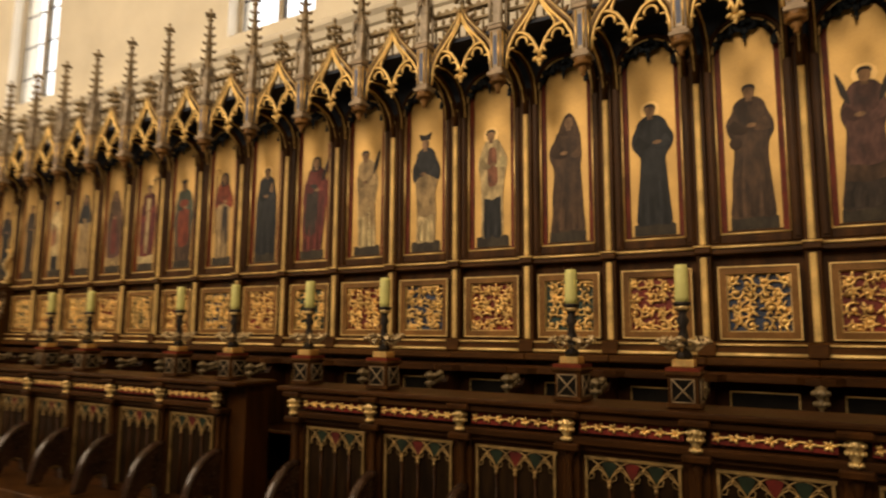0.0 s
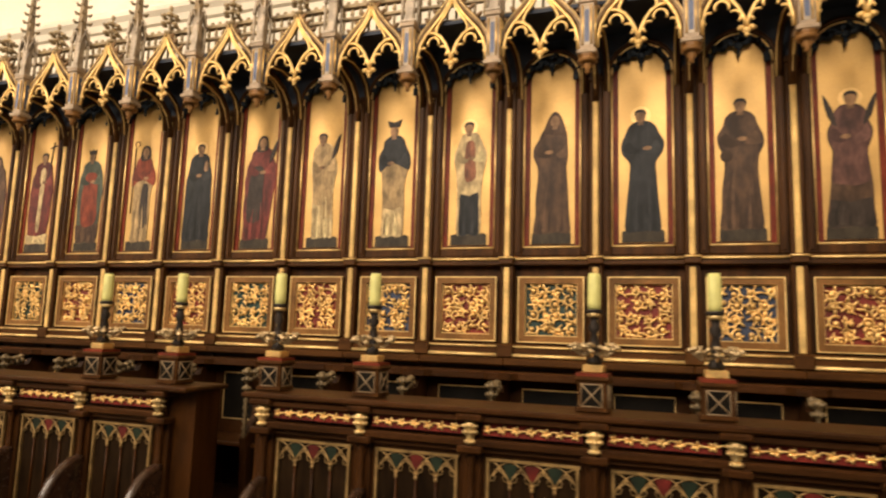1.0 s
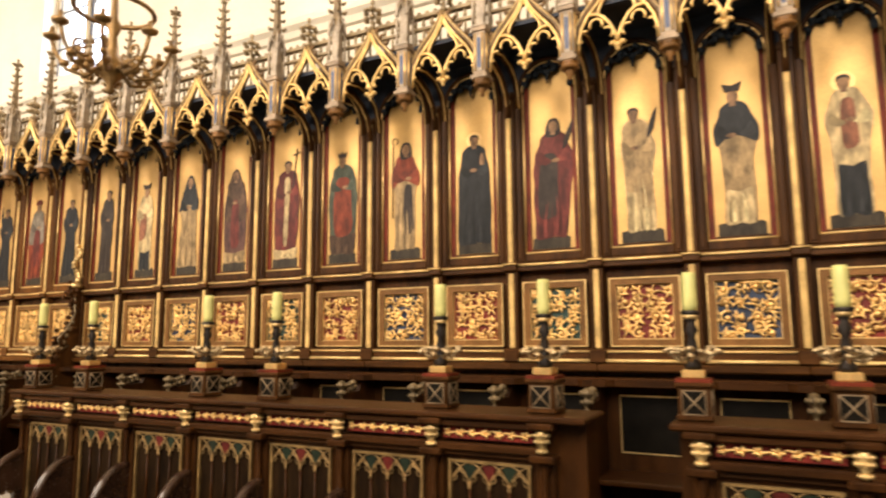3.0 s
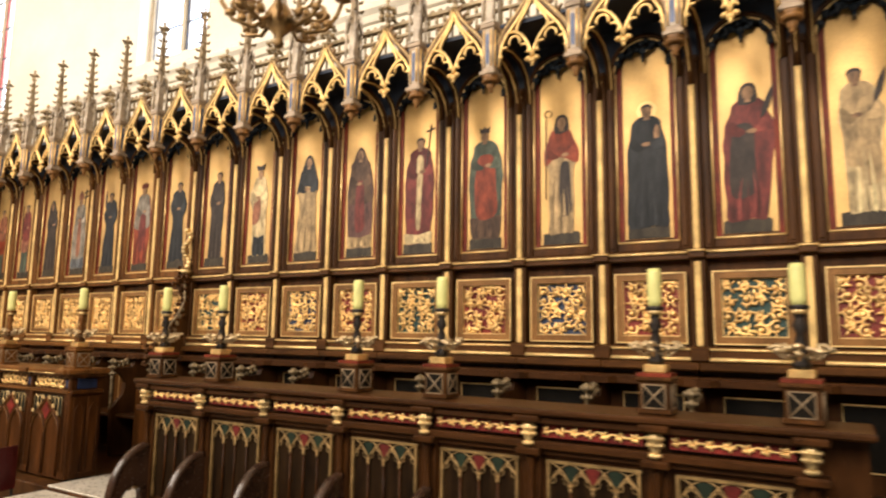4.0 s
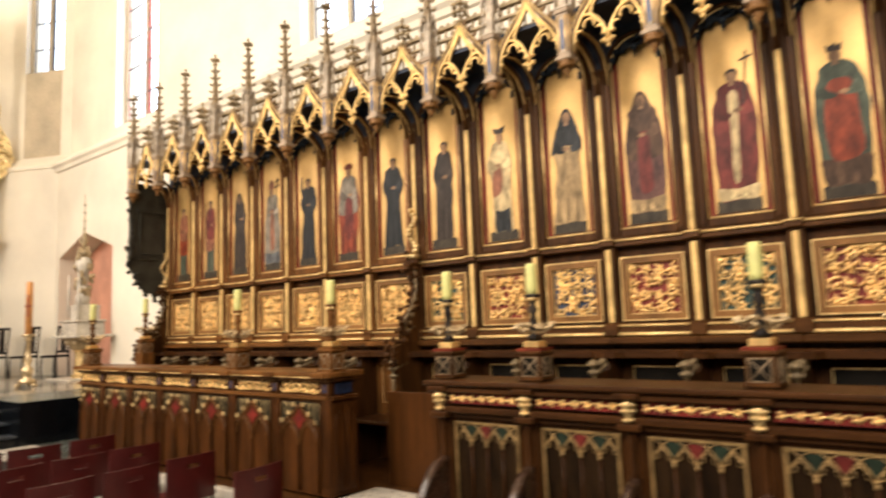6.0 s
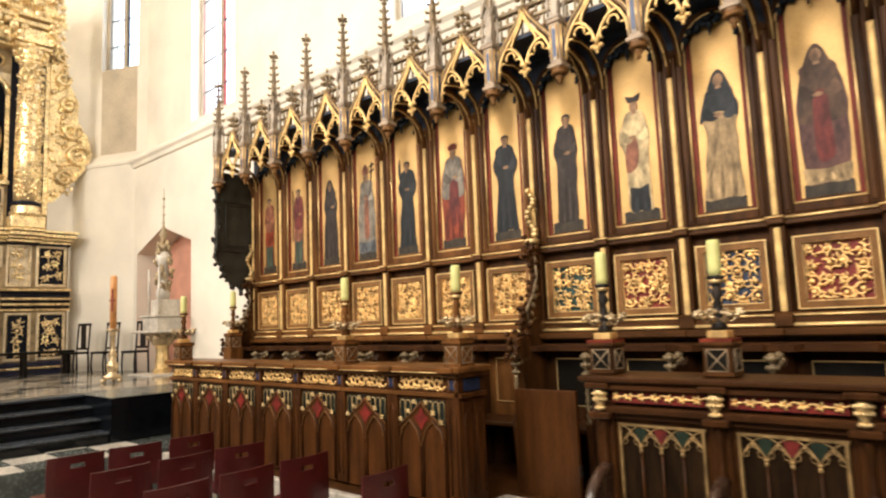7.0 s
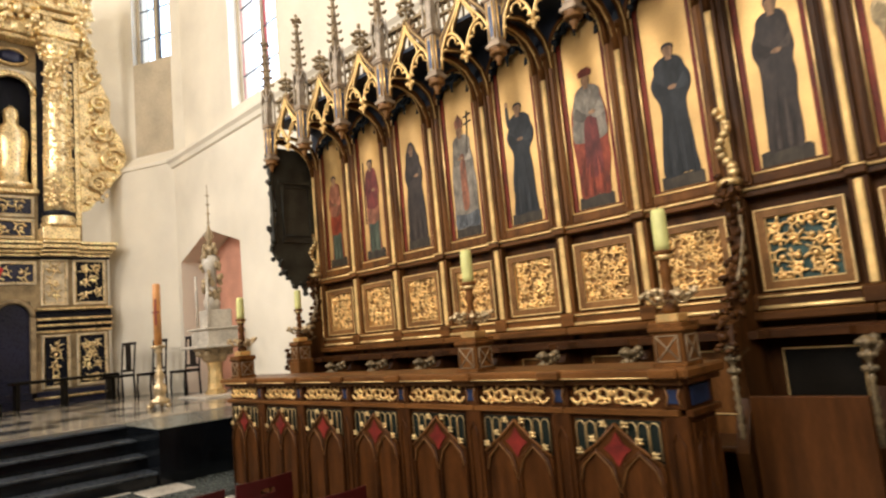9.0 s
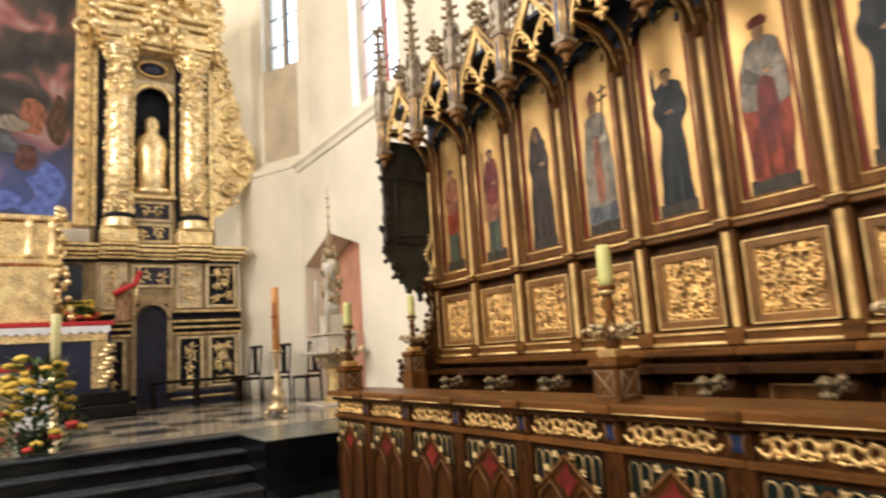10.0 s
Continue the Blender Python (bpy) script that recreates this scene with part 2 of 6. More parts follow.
def arc(cx, cz, r, a0, a1, n=8, y=0.0):
    return [(cx + r * math.cos(radians(a0 + (a1 - a0) * i / n)), y, cz + r * math.sin(radians(a0 + (a1 - a0) * i / n))) for i in range(n + 1)]


def spiral(cx, cz, r, a0, turns, y, n=16, depth=0.0, sign=1):
    out = []
    for i in range(n + 1):
        t = i / n
        a = a0 + sign * turns * 2 * math.pi * t
        rr = r * (1 - 0.82 * t)
        out.append((cx + rr * math.cos(a), y - depth * math.sin(math.pi * t), cz + rr * math.sin(a)))
    return out


def foliage(g, w, h, seed, y=0.0, cell=0.13, r=0.011):
    """Carved scrolling leaves that fill w by h about the origin, in relief towards -y."""
    rnd = random.Random(seed)
    nx, nz = max(1, round(w / cell)), max(1, round(h / cell))
    inside = lambda x, z: (max(-w / 2 + 0.01, min(w / 2 - 0.01, x)), max(-h / 2 + 0.01, min(h / 2 - 0.01, z)))
    for i in range(nx):
        for j in range(nz):
            cx, cz = -w / 2 + (i + 0.5) * w / nx, -h / 2 + (j + 0.5) * h / nz
            s = 1 if (i + j) % 2 else -1
            rad = 0.5 * min(w / nx, h / nz) * rnd.uniform(0.75, 1.1)
            if nx > 1 and nz > 1:
                cx, cz = cx + rnd.uniform(-0.2, 0.2) * cell, cz + rnd.uniform(-0.2, 0.2) * cell
            p = spiral(cx, cz, rad, rnd.uniform(0, 6.28), rnd.uniform(0.7, 1.2), y - 0.008, 12, 0.012, s)
            g.tube([(*inside(a, c)[:1], b, inside(a, c)[1]) for a, b, c in p], r * 0.8, 5, r * 0.5)
            g.lump(p[-1][0], y - 0.016, p[-1][2], r * 1.7)
            # leaves set along the stem, curling outwards
            for q in range(1, 11, 2):
                a, _, c = p[q]
                d = math.atan2(c - p[q - 1][2], a - p[q - 1][0])
                out = d - s * rnd.uniform(0.3, 1.3)
                ln = r * rnd.uniform(1.3, 2.6)
                x, z = inside(a + 0.8 * ln * math.cos(out), c + 0.8 * ln * math.sin(out))
                g.lump(x, y - rnd.uniform(0.006, 0.022), z, ln, r * 0.9, r * rnd.uniform(0.5, 0.85), out)

# ---- the large structure ----
FLOOR, UPPER, CHOIR = -0.38, 0.13, 0.66
WALL_Y = 0.8


def setting(name, build, material, label, category):
    g = G()
    build(g)
    return tagged(new(name, g.mesh(name, material)), label, category, "", "structure")


setting("floor", lambda g: g.box(-14.6, 5, -10.5, 1.2, FLOOR - 0.3, FLOOR), MARBLE_G, "dark grey marble nave floor of the church", "floor")
setting("floor_upper", lambda g: (g.box(-28, -14.6, -10.5, 1.2, FLOOR - 0.3, UPPER), g.box(-14.6, -14.25, -10.5, -1.5, FLOOR, UPPER - 0.26)), MARBLE_G, "grey marble floor before the altar steps", "floor")
setting("choir_platform", lambda g: (g.box(-15.1, -9.5, -1.42, WALL_Y, FLOOR, 0.08, 0.01), g.box(-9.496, 3, -1.74, WALL_Y, FLOOR, 0.076, 0.01)), DARK, "dark wooden platform under the choir stalls", "platform")
setting("stone_step", lambda g: (g.box(-10.40, -9.502, -1.78, -1.425, FLOOR, 0.062, 0.012), g.box(-10.40, -9.42, -1.42, -0.80, 0.081, 0.098, 0.006)), MARBLE_W, "worn pale stone step in the gap of the stalls", "step")
setting("platform_kerb", lambda g: g.box(-15.1, -11.3, -1.50, -1.425, FLOOR, 0.09, 0.01), MARBLE_W, "pale stone kerb along the stall platform", "kerb")


def north_wall(g):
    y0, y1 = 1.05, 1.6
    edges = [5.2]
    for c in NORTH_WINDOWS:
        g.box(c + 0.8, edges[-1], y0, y1, 5.0, 13)
        g.box(c - 0.8, c + 0.8, y0, y1, 5.0, 5.45)
        g.box(c - 0.8, c + 0.8, y0, y1, 10.6, 13)
        edges.append(c - 0.8)
    g.box(-21.1, edges[-1], y0, y1, 5.0, 13)
    # the lower wall, thicker, with the niche left open
    g.box(-18.58, 5.2, WALL_Y, y1, FLOOR - 0.3, 5.0)
    g.box(-21.2, -20.9, WALL_Y, y1, FLOOR - 0.3, 5.0)
    g.prism([(-20.9, 3.02), (-19.74, 3.44), (-18.58, 3.06), (-18.58, 5.0), (-20.9, 5.0)], WALL_Y, y1)
    g.box(-20.9, -18.58, WALL_Y + 0.55, y1, FLOOR - 0.3, 3.6)


setting("wall_north", north_wall, PLASTER, "cream plastered church wall with tall windows", "wall")
setting("niche_lining", lambda g: (g.prism([(-20.89, 0.66), (-20.89, 3.01), (-19.74, 3.43), (-18.59, 3.05), (-18.59, 0.66)], WALL_Y + 0.49, WALL_Y + 0.545)), PINK, "pink stone back of the wall niche", "wall niche")


def sloped_sill(g):
    g.prism([(WALL_Y - 0.11, 4.98), (WALL_Y - 0.11, 5.03), (1.06, 5.3), (1.06, 4.98)], -21.15, 5.2, "x")
    g.prism([(WALL_Y + 0.004, 4.84), (WALL_Y - 0.04, 4.86), (WALL_Y - 0.06, 4.93), (WALL_Y - 0.11, 4.98), (1.0, 4.98), (1.0, 4.84)], -21.15, 5.2, "x")


setting("sill_course", sloped_sill, PLASTER, "sloping plastered sill course under the windows", "sill")

# the apse wall, turned behind the altar
apse = setting("wall_apse", lambda g: (
    g.box(0, 0.25, 0, 0.5, FLOOR, 13), g.box(0.25, 1.25, 0, 0.5, FLOOR, 7.25), g.box(0.25, 1.25, 0, 0.5, 10.4, 13), g.box(1.25, 7, 0, 0.5, FLOOR, 13),
    g.prism([(-0.28, 4.98), (-0.28, 5.05), (0.0, 5.3), (0.0, 4.98)], -0.12, 6.9, "x"),
    g.box(-0.1, 7, -0.25, 0, FLOOR, 4.98)), PLASTER, "cream plastered apse wall with a narrow window", "wall")
APSE_M = pose(-21.1, 1.05, 0, 0, 0, 205)
apse.matrix_world = APSE_M @ Matrix.Diagonal((1, -1, 1, 1))
setting("apse_blind_window", lambda g: g.box(0.27, 1.23, -0.004, 0.1, 5.32, 7.25), PLASTER_D, "ochre stone panel under the apse window", "wall panel").matrix_world = APSE_M @ Matrix.Diagonal((1, -1, 1, 1))
setting("wall_east", lambda g: g.box(-28.3, -27.8, -11, 1.6, FLOOR, 13), PLASTER, "plain cream wall closing the apse", "wall")
setting("wall_west", lambda g: g.box(4.9, 5.3, -11, 1.6, FLOOR, 13), PLASTER, "plain cream wall closing the nave", "wall")


def south_wall(g):
    edge = 5.2
    for c in SOUTH_WINDOWS:
        g.box(c + 1.05, edge, -11, -10.5, FLOOR, 13)
        g.box(c - 1.05, c + 1.05, -11, -10.5, FLOOR, 5.0)
        g.box(c - 1.05, c + 1.05, -11, -10.5, 11.4, 13)
        edge = c - 1.05
    g.box(-28.3, edge, -11, -10.5, FLOOR, 13)


setting("wall_south", south_wall, PLASTER, "plain cream wall with tall window openings", "wall")
# unseen dark face, added so gold viewed head-on reflects something dim
setting("wall_south_panelling", lambda g: g.box(-15.5, 4.9, -10.5, -9.9, FLOOR, 3.6), DARK, "unseen dark wall face added to dim reflections in the gold", "wall")
setting("ceiling", lambda g: g.box(-28.3, 5.3, -11, 1.6, 13, 13.3), PLASTER, "cream plastered church ceiling", "ceiling")

# windows of the north wall and the apse
WIN_RED = paint("window_border", (0.5, 0.05, 0.07))


def make_window(name, c, w, z0, z1, m=None, label="tall leaded church window with pale glass"):
    t = thing(name, label, "window", (c, 1.3, 0), "tall windows", "structure")
    if m is not None:
        t.matrix_world = m
    piece("window_frame", name + "_frame", lambda g: [g.box(x - 0.035, x + 0.035, -0.06, 0.06, z0, z1, 0.008) for x in (-w / 2 + 0.035, 0, w / 2 - 0.035)] + [g.box(-w / 2, w / 2, -0.07, 0.07, z0, z0 + 0.06)], PLASTER_D, t)
    for s in (-1, 1):
        piece("pane", name + "_pane", lambda g: g.box(-w / 4 + 0.035, w / 4 - 0.035, -0.004, 0.004, z0 + 0.06, z1), GLASS, t, at=(s * w / 4, 0, 0)).visible_shadow = False
        piece("coloured_border", name + "_border", lambda g: [g.box(x - 0.02, x + 0.02, -0.02, -0.01, z0 + 0.06, z1) for x in (-w / 4 + 0.06, w / 4 - 0.06)], WIN_RED if c < -15 else BLUE, t, at=(s * w / 4, 0, 0))
        piece("saddle_bar", name + "_bars", lambda g: [g.box(-w / 4 + 0.03, w / 4 - 0.03, -0.03, -0.01, z - 0.012, z + 0.012) for z in np.arange(z0 + 0.6, z1, 0.62)], LEAD, t, at=(s * w / 4, 0, 0))
    return t


make_window("window_1", NORTH_WINDOWS[0], 1.6, 5.45, 10.6)
make_window("window_2", NORTH_WINDOWS[1], 1.6, 5.45, 10.6)
make_window("window_3", NORTH_WINDOWS[2], 1.6, 5.45, 10.6, label="tall leaded church window with a red glass border")
make_window("window_4", 0, 1.0, 7.25, 10.4, APSE_M @ Matrix.Diagonal((1, -1, 1, 1)) @ pose(0.75, 0.2, 0))

# ---- choir stalls against the wall, bay by bay ----
PITCH = 0.66
H = PITCH / 2


NICHE_BLUE = mat("grey_blue_paint", (0.07, 0.10, 0.19), 0.5, 0, 0.35, 9, 0.1, 50)
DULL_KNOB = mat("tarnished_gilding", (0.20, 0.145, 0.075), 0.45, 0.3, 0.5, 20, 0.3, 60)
TRACERY = mat("bright_tracery_gilding", (0.90, 0.62, 0.25), 0.42, 0.55, 0.3, 9, 0.25, 70)
GILT_FLAT = mat("matt_gilding", (0.76, 0.51, 0.19), 0.6, 0.3, 0.3, 7, 0.2, 60)
GABLE_WOOD = mat("gilded_brown_moulding", (0.21, 0.12, 0.05), 0.48, 0.05, 0.45, 9, 0.3, 50)
# leaf tone raised towards blue, with the glare haze in the colour
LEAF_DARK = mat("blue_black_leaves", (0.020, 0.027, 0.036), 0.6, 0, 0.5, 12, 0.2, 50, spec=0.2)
FRONT = -0.50
OGEE = ((0.266, 3.40), (0.262, 3.48), (0.242, 3.565), (0.200, 3.64), (0.140, 3.71), (0.085, 3.775), (0.042, 3.84), (0.014, 3.90), (0.0, 3.935))


def ogee(s, out=0.0, y=FRONT):
    """One side of a canopy gable, from the springing to the apex; out widens it."""
    return [(s * (x + out * (0.3 + 0.7 * min(1, x / 0.1))), y, z + out * 0.9) for x, z in OGEE]


def inner_ogee(s, y=FRONT):
    """The second line of the gable, from the apex down to the shoulder of the half arch."""
    return [(s * x, y, z) for x, z in ((0.0, 3.895), (0.026, 3.835), (0.062, 3.772), (0.10, 3.722), (0.122, 3.675), (0.112, 3.635))]


def branch(s, y=FRONT):
    """From the pendant up and out to the gable's flank."""
    return [(s * x, y, z) for x, z in ((0.0, 3.43), (0.018, 3.50), (0.048, 3.565), (0.088, 3.62), (0.135, 3.65), (0.185, 3.655))]


def foils(s, y=FRONT):
    """The three small lobes of a half arch."""
    out = []
    for cx, cz, r, a0, a1 in ((0.216, 3.505, 0.042, -55, 110), (0.142, 3.575, 0.044, -25, 205), (0.07, 3.505, 0.04, 60, 235)):
        out.append([(s * px, y + 0.004, pz) for px, _, pz in arc(cx, cz, r, a0, a1, 8)])
    return out


def gable_web(g, s):
    """The dark board between the two gable lines."""
    outer = [(x, z) for x, _, z in ogee(s)[2:]]
    inner = [(x, z) for x, _, z in inner_ogee(s)] + [(s * 0.185, 3.655)]
    g.prism(outer + inner[0:], FRONT + 0.012, FRONT + 0.03)


def spandrel(g, s):
    """Half of the dark board over the painted panel, cut to a round head."""
    head = [(s * 0.215 * math.cos(t), 3.39 + 0.215 * math.sin(t)) for t in np.linspace(0, 1.571, 9)]
    g.prism(head + [(0.0, 3.722), (s * 0.3295, 3.722), (s * 0.3295, 3.39)], 0.012, 0.07)


def web_curve(x, drop=0.0):
    """The rib from a pilaster's head up and out to the back of the hanging pillar."""
    return [(x, y - 0.3 * drop, z - drop) for y, z in ((0.0, 3.20), (-0.015, 3.30), (-0.06, 3.41), (-0.15, 3.50), (-0.29, 3.555), (-0.46, 3.57))]


def side_rib(s):
    """From the bead beside the panel up and forward to the gable's foot."""
    return [(s * x, y, z) for x, y, z in ((0.25, 0.01, 3.28), (0.25, -0.005, 3.40), (0.251, -0.05, 3.50), (0.254, -0.15, 3.575), (0.258, -0.30, 3.60), (0.264, -0.47, 3.57))]


def field_poly(w, z0, zs):
    return [(-w, z0), (w, z0), (w, zs)] + [(w * math.cos(t), zs + w * math.sin(t)) for t in np.linspace(0.2, 2.94, 9)] + [(-w, zs)]


def spire(g):
    g.lathe([(0.062, 4.06), (0.05, 4.12), (0.036, 4.16), (0.03, 4.34), (0.02, 4.56), (0.016, 4.62)], n=4, flat=True)
    for i in range(5):
        z = 4.19 + 0.085 * i
        r = 0.056 - 0.006 * i
        for a in range(4):
            c, s = math.cos(a * 1.571 + 0.785), math.sin(a * 1.571 + 0.785)
            g.lump(r * c, r * s, z, 0.024 - 0.002 * i, 0.024 - 0.002 * i, 0.014)
            g.lump(r * 1.3 * c, r * 1.3 * s, z + 0.014, 0.013, 0.013, 0.012)
    g.lathe([(0.016, 4.60), (0.036, 4.615), (0.018, 4.635), (0.016, 4.655), (0.04, 4.675), (0.016, 4.695), (0.012, 4.715), (0.02, 4.73), (0.004, 4.75)], n=6)
    for a in range(4):
        g.lump(0.045 * math.cos(a * 1.571), 0.045 * math.sin(a * 1.571), 4.672, 0.024, 0.024, 0.015)


def pillar_upper(g):
    for x in (-0.046, 0.046):
        for y in (-0.046, 0.046):
            g.tube([(x, y, 3.74), (x, y, 4.0)], 0.012, 5)
            g.lathe([(0.02, 3.99), (0.012, 4.02), (0.003, 4.13)], x, y, 4, True)
    g.box(-0.03, 0.03, -0.03, 0.03, 3.74, 4.08)
    for a in range(4):
        c, s = math.cos(a * 1.571), math.sin(a * 1.571)
        g.tube([(0.05 * c - 0.045 * s, 0.05 * s + 0.045 * c, 3.98), (0.05 * c, 0.05 * s, 4.10), (0.05 * c + 0.045 * s, 0.05 * s - 0.045 * c, 3.98)], 0.011, 4)
        g.lump(0.055 * c, 0.055 * s, 4.115, 0.016, 0.016, 0.02)
    g.box(-0.06, 0.06, -0.06, 0.06, 3.735, 3.757, 0.005)


def finial(g):
    g.tube([(0, 0, 3.88), (0, 0, 4.2)], 0.016, 5, 0.010)
    g.lathe([(0.012, 3.97), (0.045, 3.985), (0.012, 4.01)], n=6)
    for z, r in ((4.06, 0.055), (4.13, 0.06)):
        for a in range(6):
            g.lump(r * math.cos(a * 1.047), r * math.sin(a * 1.047), z, 0.028, 0.028, 0.02)
    g.lathe([(0.03, 4.14), (0.05, 4.155), (0.03, 4.17)], n=6)
    g.lump(0, 0, 4.215, 0.02, 0.02, 0.03)


def gallery(g):
    """The pierced gallery behind the gables: rails, slender balusters and leaf knobs."""
    for z0, z1, d in ((3.752, 3.785, 0.028), (3.90, 3.925, 0.02), (4.0, 4.03, 0.03)):
        g.box(-H, H, -0.40 - d, -0.40 + d, z0, z1, 0.004)
    for i in range(9):
        x = -H + (i + 0.5) * PITCH / 9
        g.tube([(x, -0.40, 3.78), (x, -0.40, 4.01)], 0.011, 5)
        g.lump(x, -0.405, 3.955, 0.02, 0.014, 0.024)
        g.lump(x + 0.03, -0.40, 4.045, 0.022, 0.016, 0.026, 0.4)


def leaf_fringe(g):
    """Dark carved leaves that hang unevenly round the head of a panel."""
    rnd = random.Random(6)
    for i in range(36):
        t = rnd.uniform(0.0, math.pi)
        d = rnd.uniform(0.74, 1.04) if abs(t - 1.57) < 1.1 else rnd.uniform(0.86, 1.04)
        r = rnd.uniform(0.012, 0.026)
        g.lump(0.205 * d * math.cos(t), rnd.uniform(-0.01, 0.03), 3.395 + 0.215 * d * math.sin(t), r, 0.012, r * 1.35, rnd.uniform(-0.8, 0.8))
    for x, z, a, b in ((0, 3.525, 0.034, 0.034), (-0.045, 3.54, 0.03, 0.022), (0.045, 3.54, 0.03, 0.022), (0, 3.48, 0.016, 0.024), (0, 3.45, 0.009, 0.014)):
        g.lump(x, 0.0, z, a, 0.016, b)


def seat_divider(g):
    prof = [(0.09, 0.10), (0.09, 1.14), (-0.10, 1.14), (-0.14, 1.08), (-0.17, 1.03), (-0.30, 1.02), (-0.37, 1.045), (-0.40, 1.02), (-0.38, 0.985), (-0.30, 0.95), (-0.24, 0.86), (-0.26, 0.74), (-0.34, 0.64), (-0.40, 0.58), (-0.38, 0.48), (-0.36, 0.10)]
    g.prism(prof, -0.028, 0.028, "x")


def knob(g):
    """A leafy knob at the end of an arm: stacked beads with curled leaves."""
    g.lathe([(0.012, 0.935), (0.024, 0.95), (0.025, 0.967), (0.012, 0.985), (0.013, 1.0), (0.028, 1.015), (0.03, 1.035), (0.014, 1.05), (0.016, 1.06), (0.034, 1.075), (0.038, 1.095), (0.026, 1.115), (0.006, 1.125)], 0, -0.385, 8)
    for i in range(6):
        a = i * 1.047
        for r, z in ((0.036, 1.09), (0.03, 1.03), (0.025, 0.962)):
            g.lump(r * math.cos(a), -0.385 + r * math.sin(a), z, 0.016, 0.014, 0.018, a)
    for y, z in ((-0.33, 1.075), (-0.28, 1.085), (-0.23, 1.10)):
        g.lump(0, y, z, 0.034, 0.034, 0.026)
        g.lump(0.02, y, z - 0.03, 0.02, 0.022, 0.022)


def twisted(g):
    g.lathe([(0.012 + 0.009 * (i % 2), 0.58 + i * 0.026) for i in range(15)], 0, -0.385, 8, twist=0.35)


COLOURS = dict(
    black=(0.016, 0.018, 0.02), brown=(0.075, 0.04, 0.022), dark=(0.035, 0.024, 0.018), purple=(0.10, 0.045, 0.036), crimson=(0.13, 0.024, 0.018), green=(0.06, 0.075, 0.05),
    cream=(0.52, 0.39, 0.20), sand=(0.34, 0.23, 0.11), scarlet=(0.20, 0.036, 0.014), rose=(0.25, 0.095, 0.05), grey=(0.20, 0.17, 0.13), skin=(0.27, 0.15, 0.075), slate=(0.10, 0.105, 0.11), base=(0.042, 0.032, 0.02))
PAINTS = {n: mat("paint_" + n, c, 0.5, 0, 0.55, 16, 0.08, 55, stretch=(1, 1, 0.45), spec=0.25) for n, c in COLOURS.items()}
FOLDS = {n: paint(n + "_fold", tuple(0.6 * v for v in c)) for n, c in COLOURS.items()}
LIGHTS = {n: paint(n + "_light", tuple(min(0.7, 1.45 * v + 0.006) for v in c)) for n, c in COLOURS.items()}

# half widths at the hem, knee, waist, elbow and shoulder
CUTS = dict(habit=(0.122, 0.112, 0.094, 0.120, 0.082), cloak=(0.128, 0.134, 0.128, 0.130, 0.092), cope=(0.108, 0.134, 0.142, 0.138, 0.098), narrow=(0.088, 0.090, 0.092, 0.106, 0.078), cassock=(0.112, 0.096, 0.080, 0.132, 0.088))
# per panel: cut, robe, upper garment and its length, lower part and its height, head dress, disc, thing held, lean, elbows out
FIGURES = [
    ("cope", "purple", "brown", 0.5, "", 0, "", 1, "palm", 0.0, 0.0, 0.02), ("habit", "brown", "purple", 0.55, "dark", 0.2, "", 1, "palm", 0.01, 0.01, 0.01), ("habit", "brown", "", 0, "", 0, "", 0, "bag", 0.0, 0.03, 0.03),
    ("cassock", "black", "", 0, "", 0, "", 1, "", 0.0, 0.02, 0.02), ("habit", "brown", "", 0, "", 0, "hood", 0, "", 0.01, 0.03, -0.01), ("narrow", "cream", "", 0, "black", 0.36, "", 1, "", 0.0, 0.02, 0.03),
    ("narrow", "sand", "black", 0.3, "cream", 0.25, "biretta", 0, "", 0.0, 0.03, 0.03), ("narrow", "cream", "sand", 0.55, "", 0, "", 0, "quill", -0.01, 0.0, 0.02), ("cope", "crimson", "", 0, "", 0, "hair", 0, "spray", 0.02, 0.0, 0.02),
    ("cloak", "black", "", 0, "", 0, "", 1, "hand", 0.0, -0.01, 0.0), ("narrow", "sand", "scarlet", 0.30, "", 0, "hair", 0, "crook", 0.0, 0.03, 0.03), ("cope", "green", "", 0, "brown", 0.2, "crown", 0, "", 0.0, 0.0, 0.0),
    ("cope", "crimson", "", 0, "cream", 0.1, "", 0, "cross", 0.01, 0.0, 0.0), ("cope", "purple", "brown", 0.42, "sand", 0.12, "hood", 0, "", 0.0, -0.01, 0.0), ("habit", "sand", "black", 0.26, "", 0, "hood", 0, "", 0.01, 0.02, 0.0),
    ("narrow", "cream", "", 0, "black", 0.22, "biretta", 0, "sash", -0.01, 0.03, 0.01), ("narrow", "dark", "", 0, "", 0, "", 0, "", 0.015, 0.02, -0.01), ("cassock", "black", "", 0, "", 0, "", 0, "", 0.0, 0.01, 0.01),
    ("cope", "scarlet", "grey", 0.42, "", 0, "cap", 0, "", 0.01, 0.0, 0.0), ("cassock", "black", "", 0, "", 0, "", 0, "raised", 0.01, 0.0, 0.0), ("cloak", "grey", "", 0, "slate", 0.14, "mitre", 0, "double", 0.0, -0.02, -0.02),
    ("habit", "dark", "", 0, "", 0, "hood", 0, "", 0.0, 0.0, 0.0), ("narrow", "rose", "crimson", 0.4, "green", 0.3, "", 0, "staff", 0.0, 0.0, 0.0), ("narrow", "scarlet", "rose", 0.35, "green", 0.3, "", 0, "", 0.0, 0.0, 0.0)]


